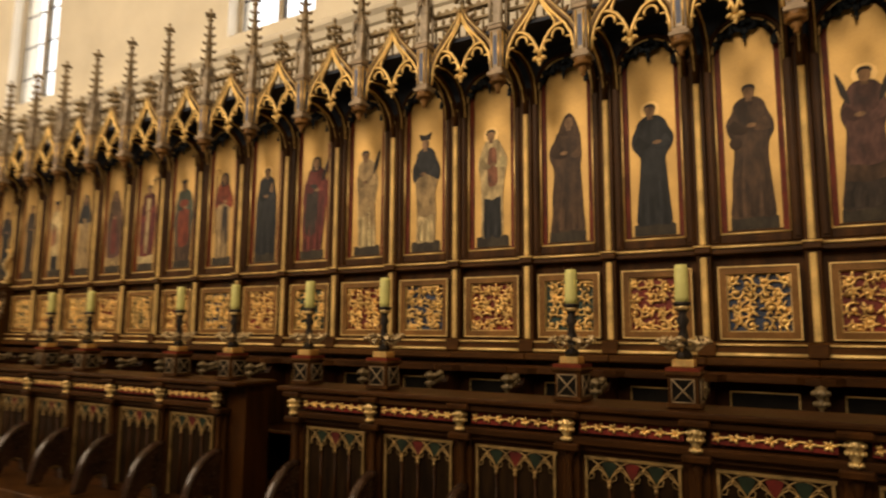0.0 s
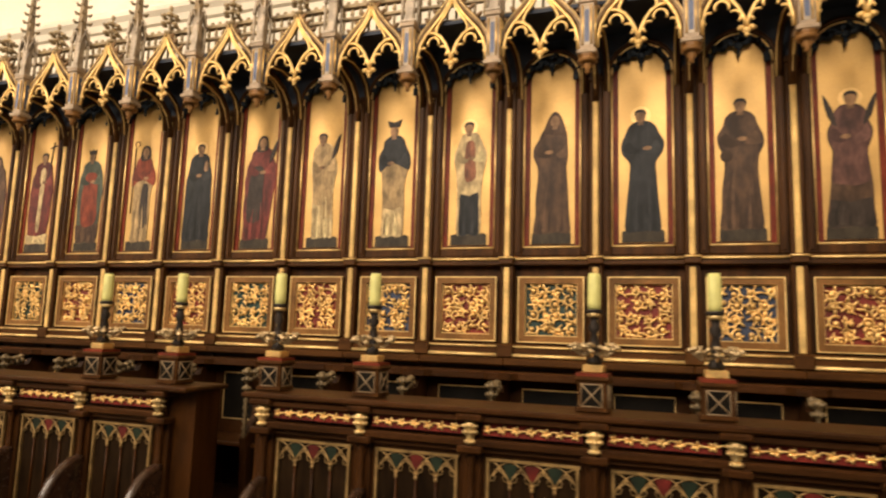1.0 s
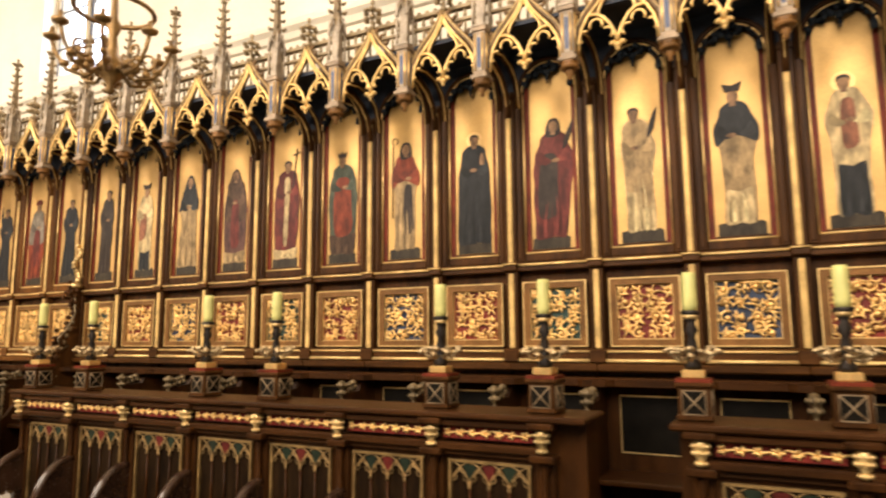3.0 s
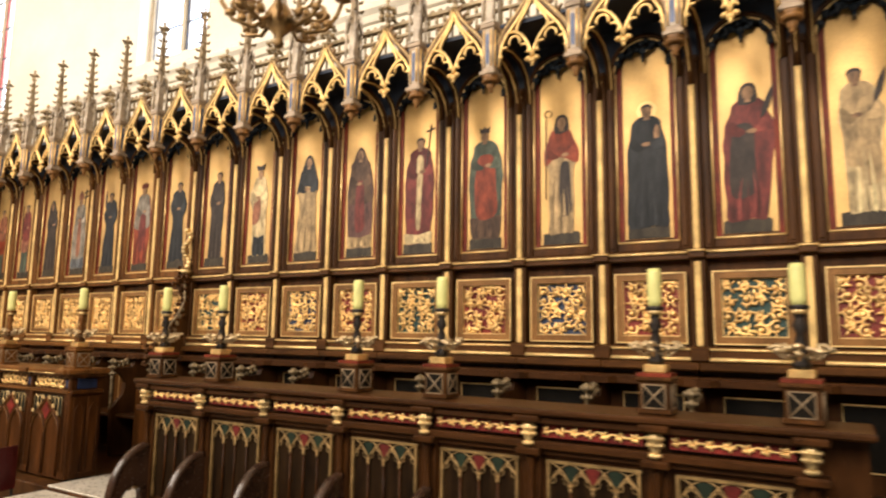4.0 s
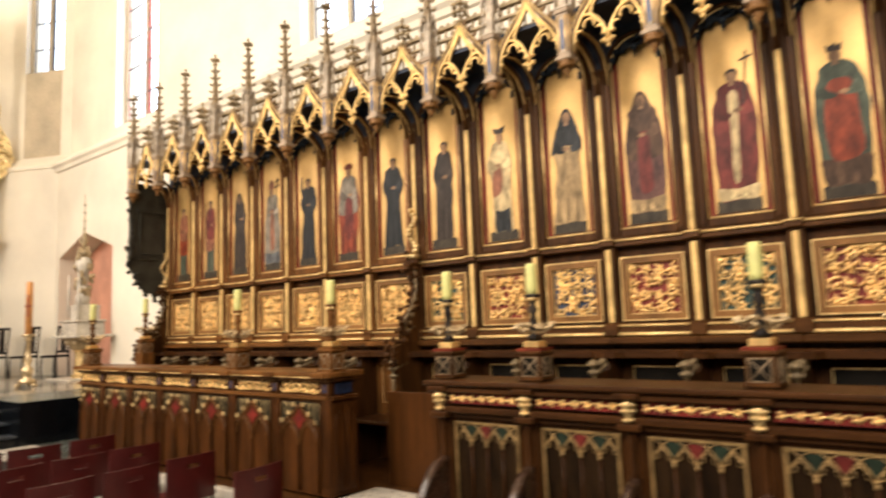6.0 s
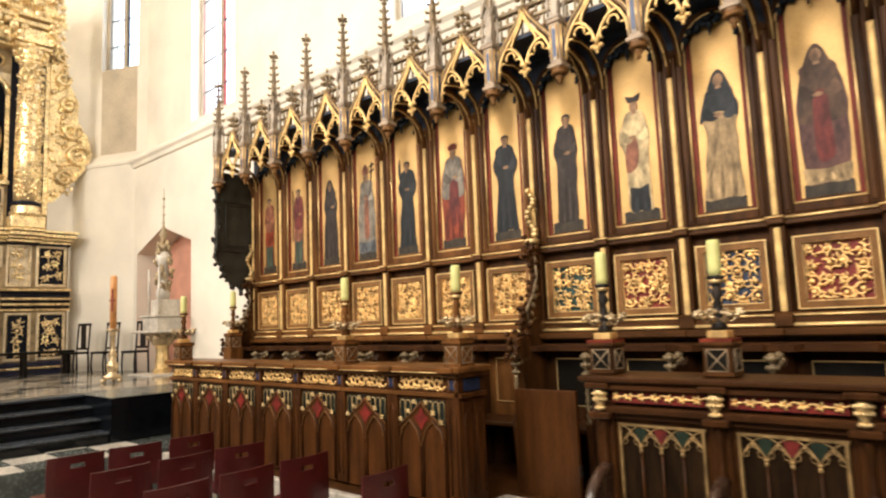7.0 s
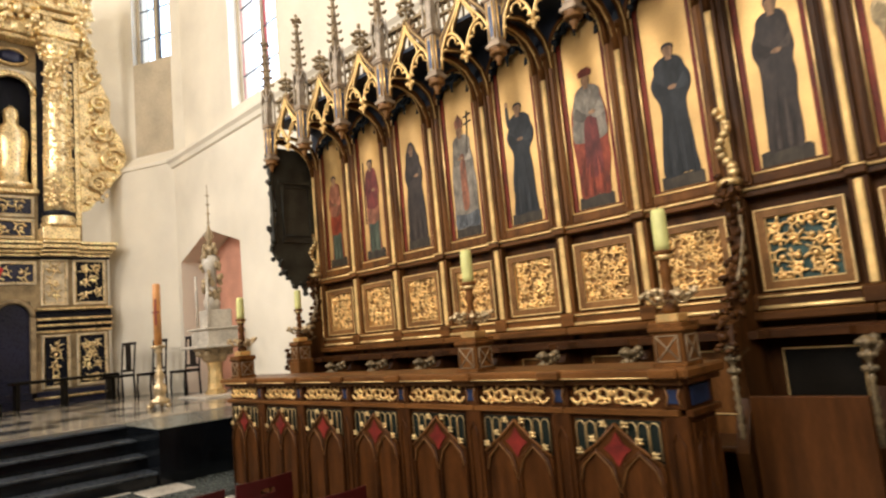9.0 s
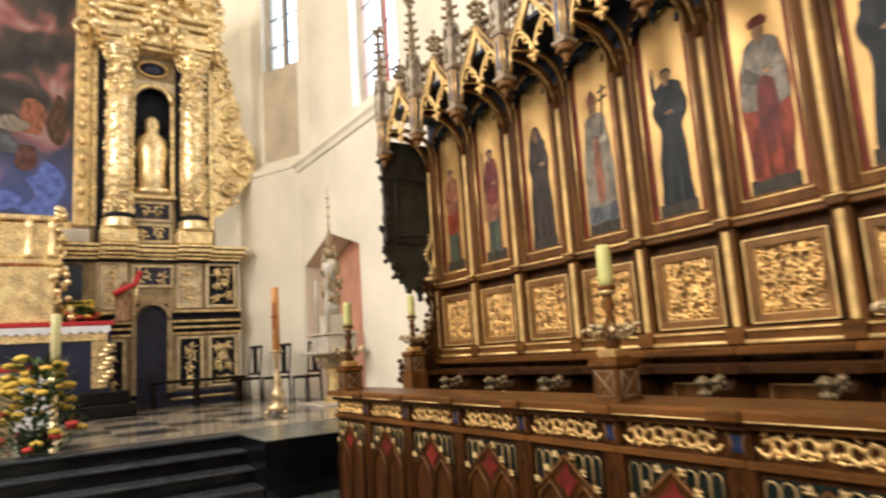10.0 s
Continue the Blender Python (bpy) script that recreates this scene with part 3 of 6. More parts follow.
# panels with a long inner garment: its colour, offset, width, top and foot
APRONS = {5: ("rose", 0.0, 0.6, 1.02, 0.36), 7: ("sand", 0.03, 0.7, 1.1, 0.0), 8: ("dark", -0.03, 1.05, 1.0, 0.0), 10: ("dark", 0.03, 0.62, 0.85, 0.0), 11: ("scarlet", 0.0, 1.3, 1.08, 0.0), 13: ("crimson", 0.0, 0.7, 0.95, 0.0), 18: ("crimson", 0.01, 0.9, 0.9, 0.0), 20: ("rose", 0.0, 0.5, 1.0, 0.0)}


def smooth(pts, n=3):
    """A closed outline rounded by a spline through its points."""
    m, out = len(pts), []
    for i in range(m):
        p0, p1, p2, p3 = (Vector(pts[(i + k) % m]) for k in (-1, 0, 1, 2))
        for j in range(n):
            t = j / n
            q = 0.5 * (2 * p1 + (p2 - p0) * t + (2 * p0 - 5 * p1 + 4 * p2 - p3) * t * t + (3 * p1 - p0 - 3 * p2 + p3) * t ** 3)
            out.append((q.x, q.y))
    return out


def painted_shape(k, parent):
    """Plain flat painted outlines on the gold ground: robe, garments, folds, an oval head."""
    cut, robe, upper, reach, lower, rise, head, disc, held, lean, eln, elp = FIGURES[k]
    rnd = random.Random(40 + k)
    foot, tall = 2.215, 0.925 + rnd.uniform(-0.02, 0.02)
    hw = CUTS[cut]

    def flat(name, poly, lift, m, n=3):
        g = G()
        pts = smooth(poly, n) if n else poly
        g.prism([(x * 1.1 + lean * (z * 2 - 0.6), foot + z * tall) for x, z in pts], 0.048 - lift, 0.0515)
        part(name, g.mesh(name, m), parent)

    jig = lambda a: rnd.uniform(-a, a)
    xs = lambda z, s: s * (np.interp(z, (0, 0.3, 0.56, 0.68, 0.84), hw) + np.interp(z, (0.5, 0.68, 0.84), (0, eln if s < 0 else elp, 0)))
    side = lambda s, z0, z1: [(xs(z, s) + jig(0.006), z) for z in (0.0, 0.14, 0.3, 0.45, 0.56, 0.64, 0.72, 0.80, 0.86) if z0 <= z <= z1]
    flat("painted_plinth", [(-0.135, -0.09), (0.135, -0.09), (0.135, -0.005), (0.115, 0.012), (0.02, 0.004), (-0.06, 0.014), (-0.133, 0.0)], 0.0, PAINTS["base"], 0)
    body = side(-1, 0, 0.9) + [(-0.04, 0.905), (0.04, 0.905)] + side(1, 0, 0.9)[::-1] + [(0.04, 0.012 + jig(0.01)), (-0.03, -0.004)]
    flat("painted_robe", body, 0.001, PAINTS[robe])
    if lower:
        w0 = 0.8 if cut == "narrow" else 0.97
        flat("painted_hem", [(-hw[0] * w0 - 0.004, -0.005), (-hw[1] * w0, rise * 0.7), (-hw[1] * w0 * 0.95, rise), (0.0, rise - 0.02), (hw[1] * w0 * 0.95, rise + 0.01), (hw[1] * w0, rise * 0.7), (hw[0] * w0 + 0.004, -0.005), (0.0, 0.005)], 0.0016, PAINTS[lower], 2)
    if upper:
        z0 = 0.88 - reach
        mid = z0 + (0.06 if reach < 0.35 else -0.03)
        grow = 1.04 if reach < 0.35 else 0.92
        flat("painted_mantle", [(x * grow, z) for x, z in [(xs(z0, -1), z0)] + side(-1, z0 + 0.02, 0.9) + [(-0.035, 0.905), (0.035, 0.905)] + side(1, z0 + 0.02, 0.9)[::-1] + [(xs(z0, 1), z0 + 0.01), (0.03, mid), (-0.04, mid + 0.01)]], 0.0022, PAINTS[upper])
    # folds, darker and lighter, down the skirt
    skirt = lower or robe
    for i in range(5):
        x = (-0.08, -0.045, -0.005, 0.04, 0.075)[i] * hw[0] / 0.12 + jig(0.008)
        top = rnd.uniform(0.22, 0.5) if not lower else rise * rnd.uniform(0.6, 0.95)
        flat("painted_fold", [(x - 0.012, 0.02), (x - 0.004 + jig(0.008), top * 0.6), (x * 0.7, top), (x + 0.006, top * 0.55), (x + 0.010, 0.02)], 0.0026, (FOLDS, LIGHTS)[i % 2][skirt], 2)
    cloth = upper or robe
    flat("painted_fold", [(xs(0.66, -1) * 0.9, 0.66), (-0.05, 0.62 + jig(0.02)), (-0.01, 0.655), (-0.05, 0.69), (-0.09, 0.74)], 0.003, FOLDS[cloth], 2)
    flat("painted_fold", [(xs(0.66, 1) * 0.9, 0.65), (0.05, 0.63 + jig(0.02)), (0.02, 0.66), (0.06, 0.70), (0.09, 0.75)], 0.0031, LIGHTS[cloth], 2)
    hx, hz = jig(0.035), 0.67 + jig(0.03)
    flat("painted_patch", [(hx - 0.028, hz), (hx, hz + 0.016), (hx + 0.03, hz + 0.006), (hx + 0.018, hz - 0.018), (hx - 0.016, hz - 0.016)], 0.0036, PAINTS["skin"], 2)
    # the head
    nod = jig(0.012)
    ring = lambda cx, cz, rx, rz, n=12: [(cx + rx * math.cos(6.283 * i / n), cz + rz * math.sin(6.283 * i / n)) for i in range(n)]
    if disc:
        flat("painted_disc", ring(nod, 0.955, 0.066, 0.078), 0.0005, HALO, 0)
    if head == "hood":
        flat("painted_hood", [(nod - 0.072, 0.84), (nod - 0.058, 0.94), (nod - 0.03, 1.005), (nod, 1.03), (nod + 0.03, 1.005), (nod + 0.056, 0.94), (nod + 0.07, 0.84)], 0.0030, PAINTS[upper or robe], 2)
    if head == "hair":
        flat("painted_hair", [(nod - 0.05, 0.86), (nod - 0.052, 0.95), (nod - 0.025, 1.015), (nod + 0.03, 1.012), (nod + 0.05, 0.95), (nod + 0.046, 0.87)], 0.0030, PAINTS["dark"], 2)
    flat("painted_oval", ring(nod, 0.945, 0.033, 0.052), 0.0034, PAINTS["skin"], 0)
    flat("painted_neck", [(nod - 0.018, 0.875), (nod + 0.018, 0.875), (nod + 0.017, 0.91), (nod - 0.017, 0.91)], 0.0032, PAINTS["skin"], 0)
    tops = dict(biretta=[(-0.042, 0.985), (-0.06, 1.05), (0.0, 1.03), (0.06, 1.055), (0.042, 0.985)], crown=[(-0.038, 0.98), (-0.044, 1.035), (-0.02, 1.015), (0.0, 1.04), (0.02, 1.015), (0.044, 1.035), (0.038, 0.98)], mitre=[(-0.036, 0.98), (-0.046, 1.04), (0.0, 1.115), (0.046, 1.04), (0.036, 0.98)], cap=[(-0.05, 0.98), (-0.056, 1.02), (-0.02, 1.045), (0.03, 1.05), (0.055, 1.02), (0.048, 0.98)])
    if head in tops:
        flat("painted_hat", [(x + nod, z) for x, z in tops[head]], 0.0042, PAINTS[dict(mitre="rose", cap="scarlet").get(head, "dark")], 0)
    elif head not in ("hood", "hair"):
        flat("painted_cap", [(nod - 0.036, 0.95), (nod - 0.036, 0.985), (nod - 0.015, 1.004), (nod + 0.018, 1.004), (nod + 0.037, 0.982), (nod + 0.035, 0.95), (nod + 0.024, 0.978), (nod - 0.022, 0.98)], 0.0042, PAINTS["dark"], 2)
    # what is held
    if k in APRONS:
        tone, off, wide, top, low = APRONS[k]
        flat("painted_apron", [(off + wide * x, low + z * (top - low)) for x, z in ((-0.06, 0.2), (-0.07, 0.45), (-0.05, 0.68), (0.0, 0.72), (0.055, 0.68), (0.068, 0.45), (0.075, 0.22), (0.0, 0.16))], 0.0024, PAINTS[tone])
    if held in ("cross", "double"):
        if held == "cross":
            flat("painted_band", [(-0.02, 0.16), (0.018, 0.16), (0.022, 0.5), (0.03, 0.8), (-0.03, 0.81), (-0.022, 0.5)], 0.0024, PAINTS["cream"])
        flat("painted_staff", [(0.058, 0.72), (0.066, 0.72), (0.098, 1.12), (0.088, 1.12)], 0.0044, PAINTS["dark"], 0)
        for z in ((1.06,) if held == "cross" else (1.0, 1.07)):
            flat("painted_bar", [(0.05, z - 0.01), (0.128, z + 0.012), (0.128, z + 0.026), (0.05, z + 0.004)], 0.0044, PAINTS["dark"], 0)
    if held in ("staff", "crook"):
        flat("painted_staff", [(-0.118, 0.3), (-0.11, 0.3), (-0.104, 1.0), (-0.112, 1.0)], 0.0044, PAINTS["brown"], 0)
        if held == "crook":
            g = G()
            g.tube([(x, 0.044, z) for x, _, z in arc(-0.10, foot + 1.04 * tall, 0.03, -60, 260)], 0.0045, 4)
            part("painted_crook", g.mesh("painted_crook", PAINTS["brown"]), parent)
    if held in ("palm", "quill", "spray"):
        for s in ((-1, 1) if held == "palm" else (1,)):
            flat("painted_leaf", [(s * 0.07, 0.74), (s * 0.118, 0.82), (s * 0.145, 0.99), (s * 0.095, 0.88)][::s], 0.0044, PAINTS["dark"], 2)
    if held == "bag":
        flat("painted_bag", ring(-0.085, 0.56, 0.038, 0.045), 0.0044, FOLDS["brown"], 0)
    if held == "hand":
        flat("painted_hand", [(0.05, 0.72), (0.055, 0.80), (0.07, 0.83), (0.088, 0.78), (0.085, 0.72)], 0.0044, PAINTS["skin"], 2)
    if held == "sash":
        flat("painted_sash", [(-0.085, 0.36), (-0.075, 0.58), (-0.01, 0.68), (0.02, 0.58), (0.0, 0.40)], 0.0026, PAINTS["rose"])
    if held == "raised":
        flat("painted_arm", [(-0.06, 0.76), (-0.115, 0.82), (-0.122, 0.99), (-0.1, 1.0), (-0.085, 0.86), (-0.03, 0.82)], 0.0012, PAINTS["black"])
        flat("painted_hand", ring(-0.11, 1.02, 0.015, 0.028, 8), 0.002, PAINTS["skin"], 0)


def stall_bay(k):
    """One bay; k counts from the entrance end."""
    right = k <= 16
    wood, woodx = (DARK, DARK_X) if right else (OAK, OAK_X)
    ground = (GREEN, RED, BLUE, RED)[k % 4] if right else GILT_DULL
    words = {"red_paint": "red", "blue_paint": "blue", "green_paint": "green"}.get(ground.name, "brown")
    t = thing("choir_stall", f"dark oak choir stall, gold painted panel, {words} carved frieze", "choir stall", ((0.5 - k) * PITCH, 0, 0), "choir stalls along the wall")
    P = lambda n, key, b, m, label="", at=(0, 0, 0): piece(n, key, b, m, t, label, at)
    P("back_board", "back_board", lambda g: g.box(-H, H, 0.08, 0.13, 0.10, 3.95), DARK)
    P("painted_panel", "painted_panel", lambda g: g.prism(field_poly(0.17, 2.13, 3.41), 0.052, 0.081), GOLD_FIELD, "gold ground panel with a painted shape")
    for s in (-1, 1):
        P("red_border", "red_border", lambda g: g.box(-0.018, 0.018, 0.044, 0.081, 2.115, 3.44), RED_D, at=(s * 0.19, 0, 0))
        P("inner_stile", "inner_stile", lambda g: (g.box(-0.03, 0.03, 0.012, 0.081, 2.04, 3.41, 0.006), g.box(-0.016, 0.016, 0.0, 0.02, 2.06, 3.41, 0.005)), wood, at=(s * 0.251, 0, 0))
        P("gilt_bead", "gilt_bead", lambda g: g.tube([(0, 0, 2.105), (0, 0, 3.39)], 0.0075, 5), BEAD, at=(s * 0.214, 0.03, 0))
    P("bottom_bead", "bottom_bead", lambda g: g.tube([(-0.214, 0.03, 2.105), (0.214, 0.03, 2.105)], 0.0085, 5), BEAD)
    P("panel_sill", "panel_sill", lambda g: (g.box(-0.222, 0.222, 0.02, 0.081, 2.036, 2.10, 0.008), g.box(-0.17, 0.17, 0.046, 0.081, 2.112, 2.13)), wood)
    painted_shape(k, t)
    # pilaster between the bays
    arch = [(0.215 * math.cos(t), 3.39 + 0.225 * math.sin(t)) for t in np.linspace(0, math.pi, 17)]
    P("arch_rib", "arch_rib", lambda g: g.tube([(1.12 * x, 0.004, 3.39 + 1.10 * (z - 3.39)) for x, z in arch], 0.02, 6), wood)
    P("arch_bead", "arch_head_bead", lambda g: g.tube([(x, 0.006, z) for x, z in arch], 0.0075, 5), BEAD)
    P("pilaster", "pilaster", lambda g: (g.box(-0.046, 0.046, 0.0, 0.081, 2.02, 3.42, 0.006), g.box(-0.056, 0.056, -0.012, 0.081, 3.36, 3.40, 0.008)), wood, at=(-H, 0, 0))
    P("gilt_strip", "gilt_strip", lambda g: g.box(-0.021, 0.021, -0.016, 0.002, 2.03, 3.355, 0.009), GILT_FLAT, at=(-H, 0, 0))
    P("frieze_pilaster", "frieze_pilaster", lambda g: g.box(-0.048, 0.048, 0.0, 0.081, 1.37, 1.97, 0.006), wood, at=(-H, 0, 0))
    P("frieze_strip", "frieze_strip", lambda g: g.box(-0.022, 0.022, -0.016, 0.002, 1.375, 1.95, 0.008), GILT_FLAT, at=(-H, 0, 0))
    P("rail", "rail", lambda g: (g.box(-H, H, -0.005, 0.081, 1.965, 2.035, 0.006), g.box(-H - 0.055, -H + 0.055, -0.04, 0.081, 1.97, 2.03, 0.008)), woodx)
    P("rail_bead", "rail_bead", lambda g: (g.tube([(-H, -0.012, 2.012), (H, -0.012, 2.012)], 0.0105, 5), g.tube([(-H - 0.058, -0.044, 2.02), (-H + 0.058, -0.044, 2.02)], 0.008, 5)), BEAD)
    # carved frieze
    sq = lambda g, a, w, y0, y1, c=1.635: (g.box(-a, a, y0, y1, c + a - w, c + a), g.box(-a, a, y0, y1, c - a, c - a + w), g.box(-a, -a + w, y0, y1, c - a + w, c + a - w), g.box(a - w, a, y0, y1, c - a + w, c + a - w))
    P("frieze_ground", "frieze_ground", lambda g: g.box(-0.2, 0.2, 0.06, 0.081, 1.435, 1.835), ground, f"{words} painted ground of the carving")
    v = k % 5
    P("frieze_carving", f"frieze_carving_{v}{right}", lambda g: foliage(g, 0.375, 0.375, 70 + v, 0.058, 0.09 if right else 0.078, 0.0128 if right else 0.011), GOLD, "gilded carved scrolling foliage", (0, 0, 1.635))
    P("frieze_frame", "frieze_frame", lambda g: sq(g, 0.24, 0.045, 0.02, 0.081), FRAME_OAK)
    P("frieze_bead", "frieze_bead", lambda g: sq(g, 0.198, 0.009, 0.035, 0.06), BEAD)
    P("outer_bead", "outer_bead", lambda g: sq(g, 0.246, 0.008, 0.012, 0.03), BEAD)
    P("base_moulding", "base_moulding", lambda g: (g.box(-H, H, -0.02, 0.081, 1.27, 1.375, 0.006), g.box(-H, H, -0.07, 0.081, 1.215, 1.27, 0.01), g.box(-H - 0.06, -H + 0.06, -0.05, 0.081, 1.275, 1.37, 0.008)), woodx)
    P("base_bead", "base_bead", lambda g: (g.tube([(-H, -0.026, 1.355), (H, -0.026, 1.355)], 0.009, 5), g.tube([(-H, -0.03, 1.29), (H, -0.03, 1.29)], 0.015, 5)), BEAD)
    # canopy
    P("vault", "vault", lambda g: (g.box(-H, H, -0.47, 0.08, 3.722, 3.75)), NIGHT, "dark blue painted canopy vault")
    P("vault_rib", "vault_rib", lambda g: g.tube(web_curve(0), 0.026, 6), wood, at=(-H, 0, 0))
    P("rib_strip", "rib_strip", lambda g: g.tube(web_curve(0, 0.024), 0.010, 5), GILT_FLAT, at=(-H, 0, 0))
    for s in (-1, 1):
        P("side_rib", f"side_rib{s}", lambda g, s=s: g.tube(side_rib(s), 0.024, 6), wood)
        P("rib_bead", f"rib_bead{s}", lambda g, s=s: g.tube([(x - s * 0.018, y - 0.018, z - 0.014) for x, y, z in side_rib(s)], 0.0065, 4), GILT_FLAT)
        P("spandrel", f"spandrel{s}", lambda g, s=s: spandrel(g, s), NIGHT)
        P("gable_web", f"gable_web{s}", lambda g, s=s: gable_web(g, s), GABLE_WOOD)
        P("gable_edge", f"gable_edge{s}", lambda g, s=s: (g.tube(ogee(s, 0.03, FRONT + 0.02), 0.024, 6), [(g.lump(x, y, z, 0.024, 0.018, 0.018, 0.6 * s), g.lump(x + s * 0.014, y, z + 0.016, 0.014, 0.014, 0.014)) for x, y, z in ogee(s, 0.06, FRONT + 0.02)[2:-1]]), GABLE_WOOD)
        P("gable_bead", f"gable_bead{s}", lambda g, s=s: g.tube(ogee(s, 0.036, FRONT - 0.004), 0.006, 4), GOLD_PALE)
        P("gable_tracery", f"gable_tracery{s}", lambda g, s=s: (g.tube(ogee(s, 0.0, FRONT - 0.004), 0.0125, 5), g.tube(inner_ogee(s), 0.0105, 5), g.tube(branch(s), 0.013, 5), [g.tube(f, 0.010, 5) for f in foils(s)]), TRACERY)
    P("pendant", "pendant", lambda g: (g.lump(0, FRONT, 3.405, 0.032, 0.022, 0.024), g.lump(-0.034, FRONT, 3.422, 0.026, 0.02, 0.019, 0.5), g.lump(0.034, FRONT, 3.422, 0.026, 0.02, 0.019, -0.5), g.lump(0, FRONT, 3.378, 0.016, 0.014, 0.022)), GILT_FLAT)
    P("gable_finial", "gable_finial", finial, STONEP, at=(0, FRONT + 0.02, 0))
    pil = P("pillaret", "pillaret", lambda g: (g.box(-0.048, 0.048, -0.048, 0.048, 3.36, 3.70, 0.004), g.box(-0.06, 0.06, -0.06, 0.06, 3.70, 3.735, 0.006), g.box(-0.066, 0.066, -0.066, 0.066, 3.335, 3.37, 0.008)), PALE_STONE, at=(-H, -0.515, 0))
    for n, key, b, m in (("niche_panel", "niche_panel", lambda g: (g.box(-0.014, 0.014, -0.053, -0.046, 3.42, 3.65), g.box(0.046, 0.053, -0.014, 0.014, 3.42, 3.65)), NICHE_BLUE),
                         ("niche_field", "niche_field", lambda g: (g.box(-0.03, 0.03, -0.0505, -0.046, 3.40, 3.67), g.box(0.046, 0.0505, -0.03, 0.03, 3.40, 3.67)), PALE_UP),
                         ("niche_edge", "niche_edge", lambda g: [g.tube([(x, -0.053, 3.40), (x, -0.053, 3.68)], 0.007, 5) for x in (-0.028, 0.028)] + [g.tube([(0.053, y, 3.40), (0.053, y, 3.68)], 0.007, 5) for y in (-0.028, 0.028)], GOLD),
                         ("corbel", "corbel", lambda g: (g.lathe([(0.006, 3.21), (0.02, 3.222), (0.014, 3.24), (0.034, 3.262), (0.028, 3.28), (0.052, 3.305), (0.05, 3.315), (0.07, 3.335)], n=8), g.lathe([(0.056, 3.285), (0.07, 3.30), (0.058, 3.315)], n=8)), FRAME_OAK),
                         ("upper_pillar", "upper_pillar", pillar_upper, PALE_UP),
                         ("spire", "spire", spire, SPIRE)):
        piece(n, key, b, m, pil)
    P("gallery", "gallery", gallery, STONEP, "grey-beige carved pierced gallery")
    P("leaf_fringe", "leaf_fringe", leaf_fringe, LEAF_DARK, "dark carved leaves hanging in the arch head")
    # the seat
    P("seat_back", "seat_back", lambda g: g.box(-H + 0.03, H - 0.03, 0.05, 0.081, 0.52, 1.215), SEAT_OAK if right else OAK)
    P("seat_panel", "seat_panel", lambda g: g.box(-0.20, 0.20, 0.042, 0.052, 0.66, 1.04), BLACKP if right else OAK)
    P("seat_bead", "seat_bead", lambda g: (g.box(-0.206, 0.206, 0.034, 0.05, 1.04, 1.05), g.box(-0.206, -0.2, 0.036, 0.05, 0.66, 1.04), g.box(0.2, 0.206, 0.036, 0.05, 0.66, 1.04), g.box(-0.206, 0.206, 0.036, 0.05, 0.653, 0.66)), BEAD)
    P("seat", "seat", lambda g: g.box(-H + 0.03, H - 0.03, -0.34, 0.05, 0.50, 0.535, 0.008), DESK_DARK_X)
    P("shelf", "shelf", lambda g: (g.box(-H, H, -0.11, 0.081, 1.14, 1.175, 0.008), g.prism([(-H, -0.10), (-H, -0.22), (-H + 0.08, -0.19), (-0.2, -0.13), (0.2, -0.13), (H - 0.08, -0.19), (H, -0.22), (H, -0.10)], 1.12, 1.165, "z")), DESK_DARK_X)
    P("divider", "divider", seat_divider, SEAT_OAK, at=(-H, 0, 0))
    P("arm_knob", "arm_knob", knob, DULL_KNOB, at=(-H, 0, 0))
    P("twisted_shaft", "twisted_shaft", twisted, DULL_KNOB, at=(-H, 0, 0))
    return t


for bay in range(0, 24):
    stall_bay(bay)


def stall_end(x, label):
    """An end cheek with a scrolled front edge and leaf carving."""
    t = thing("stall_end", label, "stall end", (x, 0, 0))
    prof = [(0.08, 0.10), (0.08, 2.05), (-0.10, 2.05), (-0.12, 1.98), (-0.07, 1.88), (-0.06, 1.72), (-0.12, 1.58), (-0.20, 1.50), (-0.26, 1.42), (-0.24, 1.30), (-0.30, 1.24), (-0.40, 1.22), (-0.42, 1.12), (-0.34, 1.04), (-0.30, 0.80), (-0.38, 0.64), (-0.42, 0.52), (-0.38, 0.10)]
    piece("cheek", "cheek", lambda g: g.prism(prof, -0.035, 0.035, "x"), DARK, t)

    def leaves(g):
        rnd = random.Random(5)
        for y, z in prof[2:13]:
            for _ in range(9):
                g.lump(rnd.uniform(-0.05, 0.05), y + rnd.uniform(-0.04, 0.05), z + rnd.uniform(-0.07, 0.07), rnd.uniform(0.02, 0.04), 0.03, rnd.uniform(0.012, 0.024), rnd.uniform(0, 3))

    piece("leaf_carving", "leaf_carving", leaves, DARK, t, "dark carved leaves")
    piece("gilt_scroll", "gilt_scroll", lambda g: (g.tube([(x, y - 0.02, z) for x, y, z in [(0.04, -0.06, 1.95), (0.04, -0.05, 1.75), (0.04, -0.12, 1.60), (0.04, -0.22, 1.48), (0.04, -0.2, 1.35), (0.04, -0.1, 1.40)]], 0.012, 5), [g.lump(0.04, -0.09 - 0.028 * i, 1.66 - i * 0.075, 0.022, 0.026, 0.03) for i in range(5)]), DULL_KNOB, t)

    def top(g):
        g.lathe([(0.07, 2.05), (0.075, 2.08), (0.05, 2.10)], 0, -0.05, 8)
        for i in range(11):
            a = i * 0.9
            g.lump(0.03 * math.cos(a), -0.05 + 0.03 * math.sin(a), 2.13 + i * 0.04, 0.04 - i * 0.0015, 0.036, 0.032, a)

    piece("leaf_finial", "leaf_finial", top, GOLD_PALE, t)
    return t


stall_end(-10.56, "dark carved stall end with gilt leaf finial between two stall ranges")
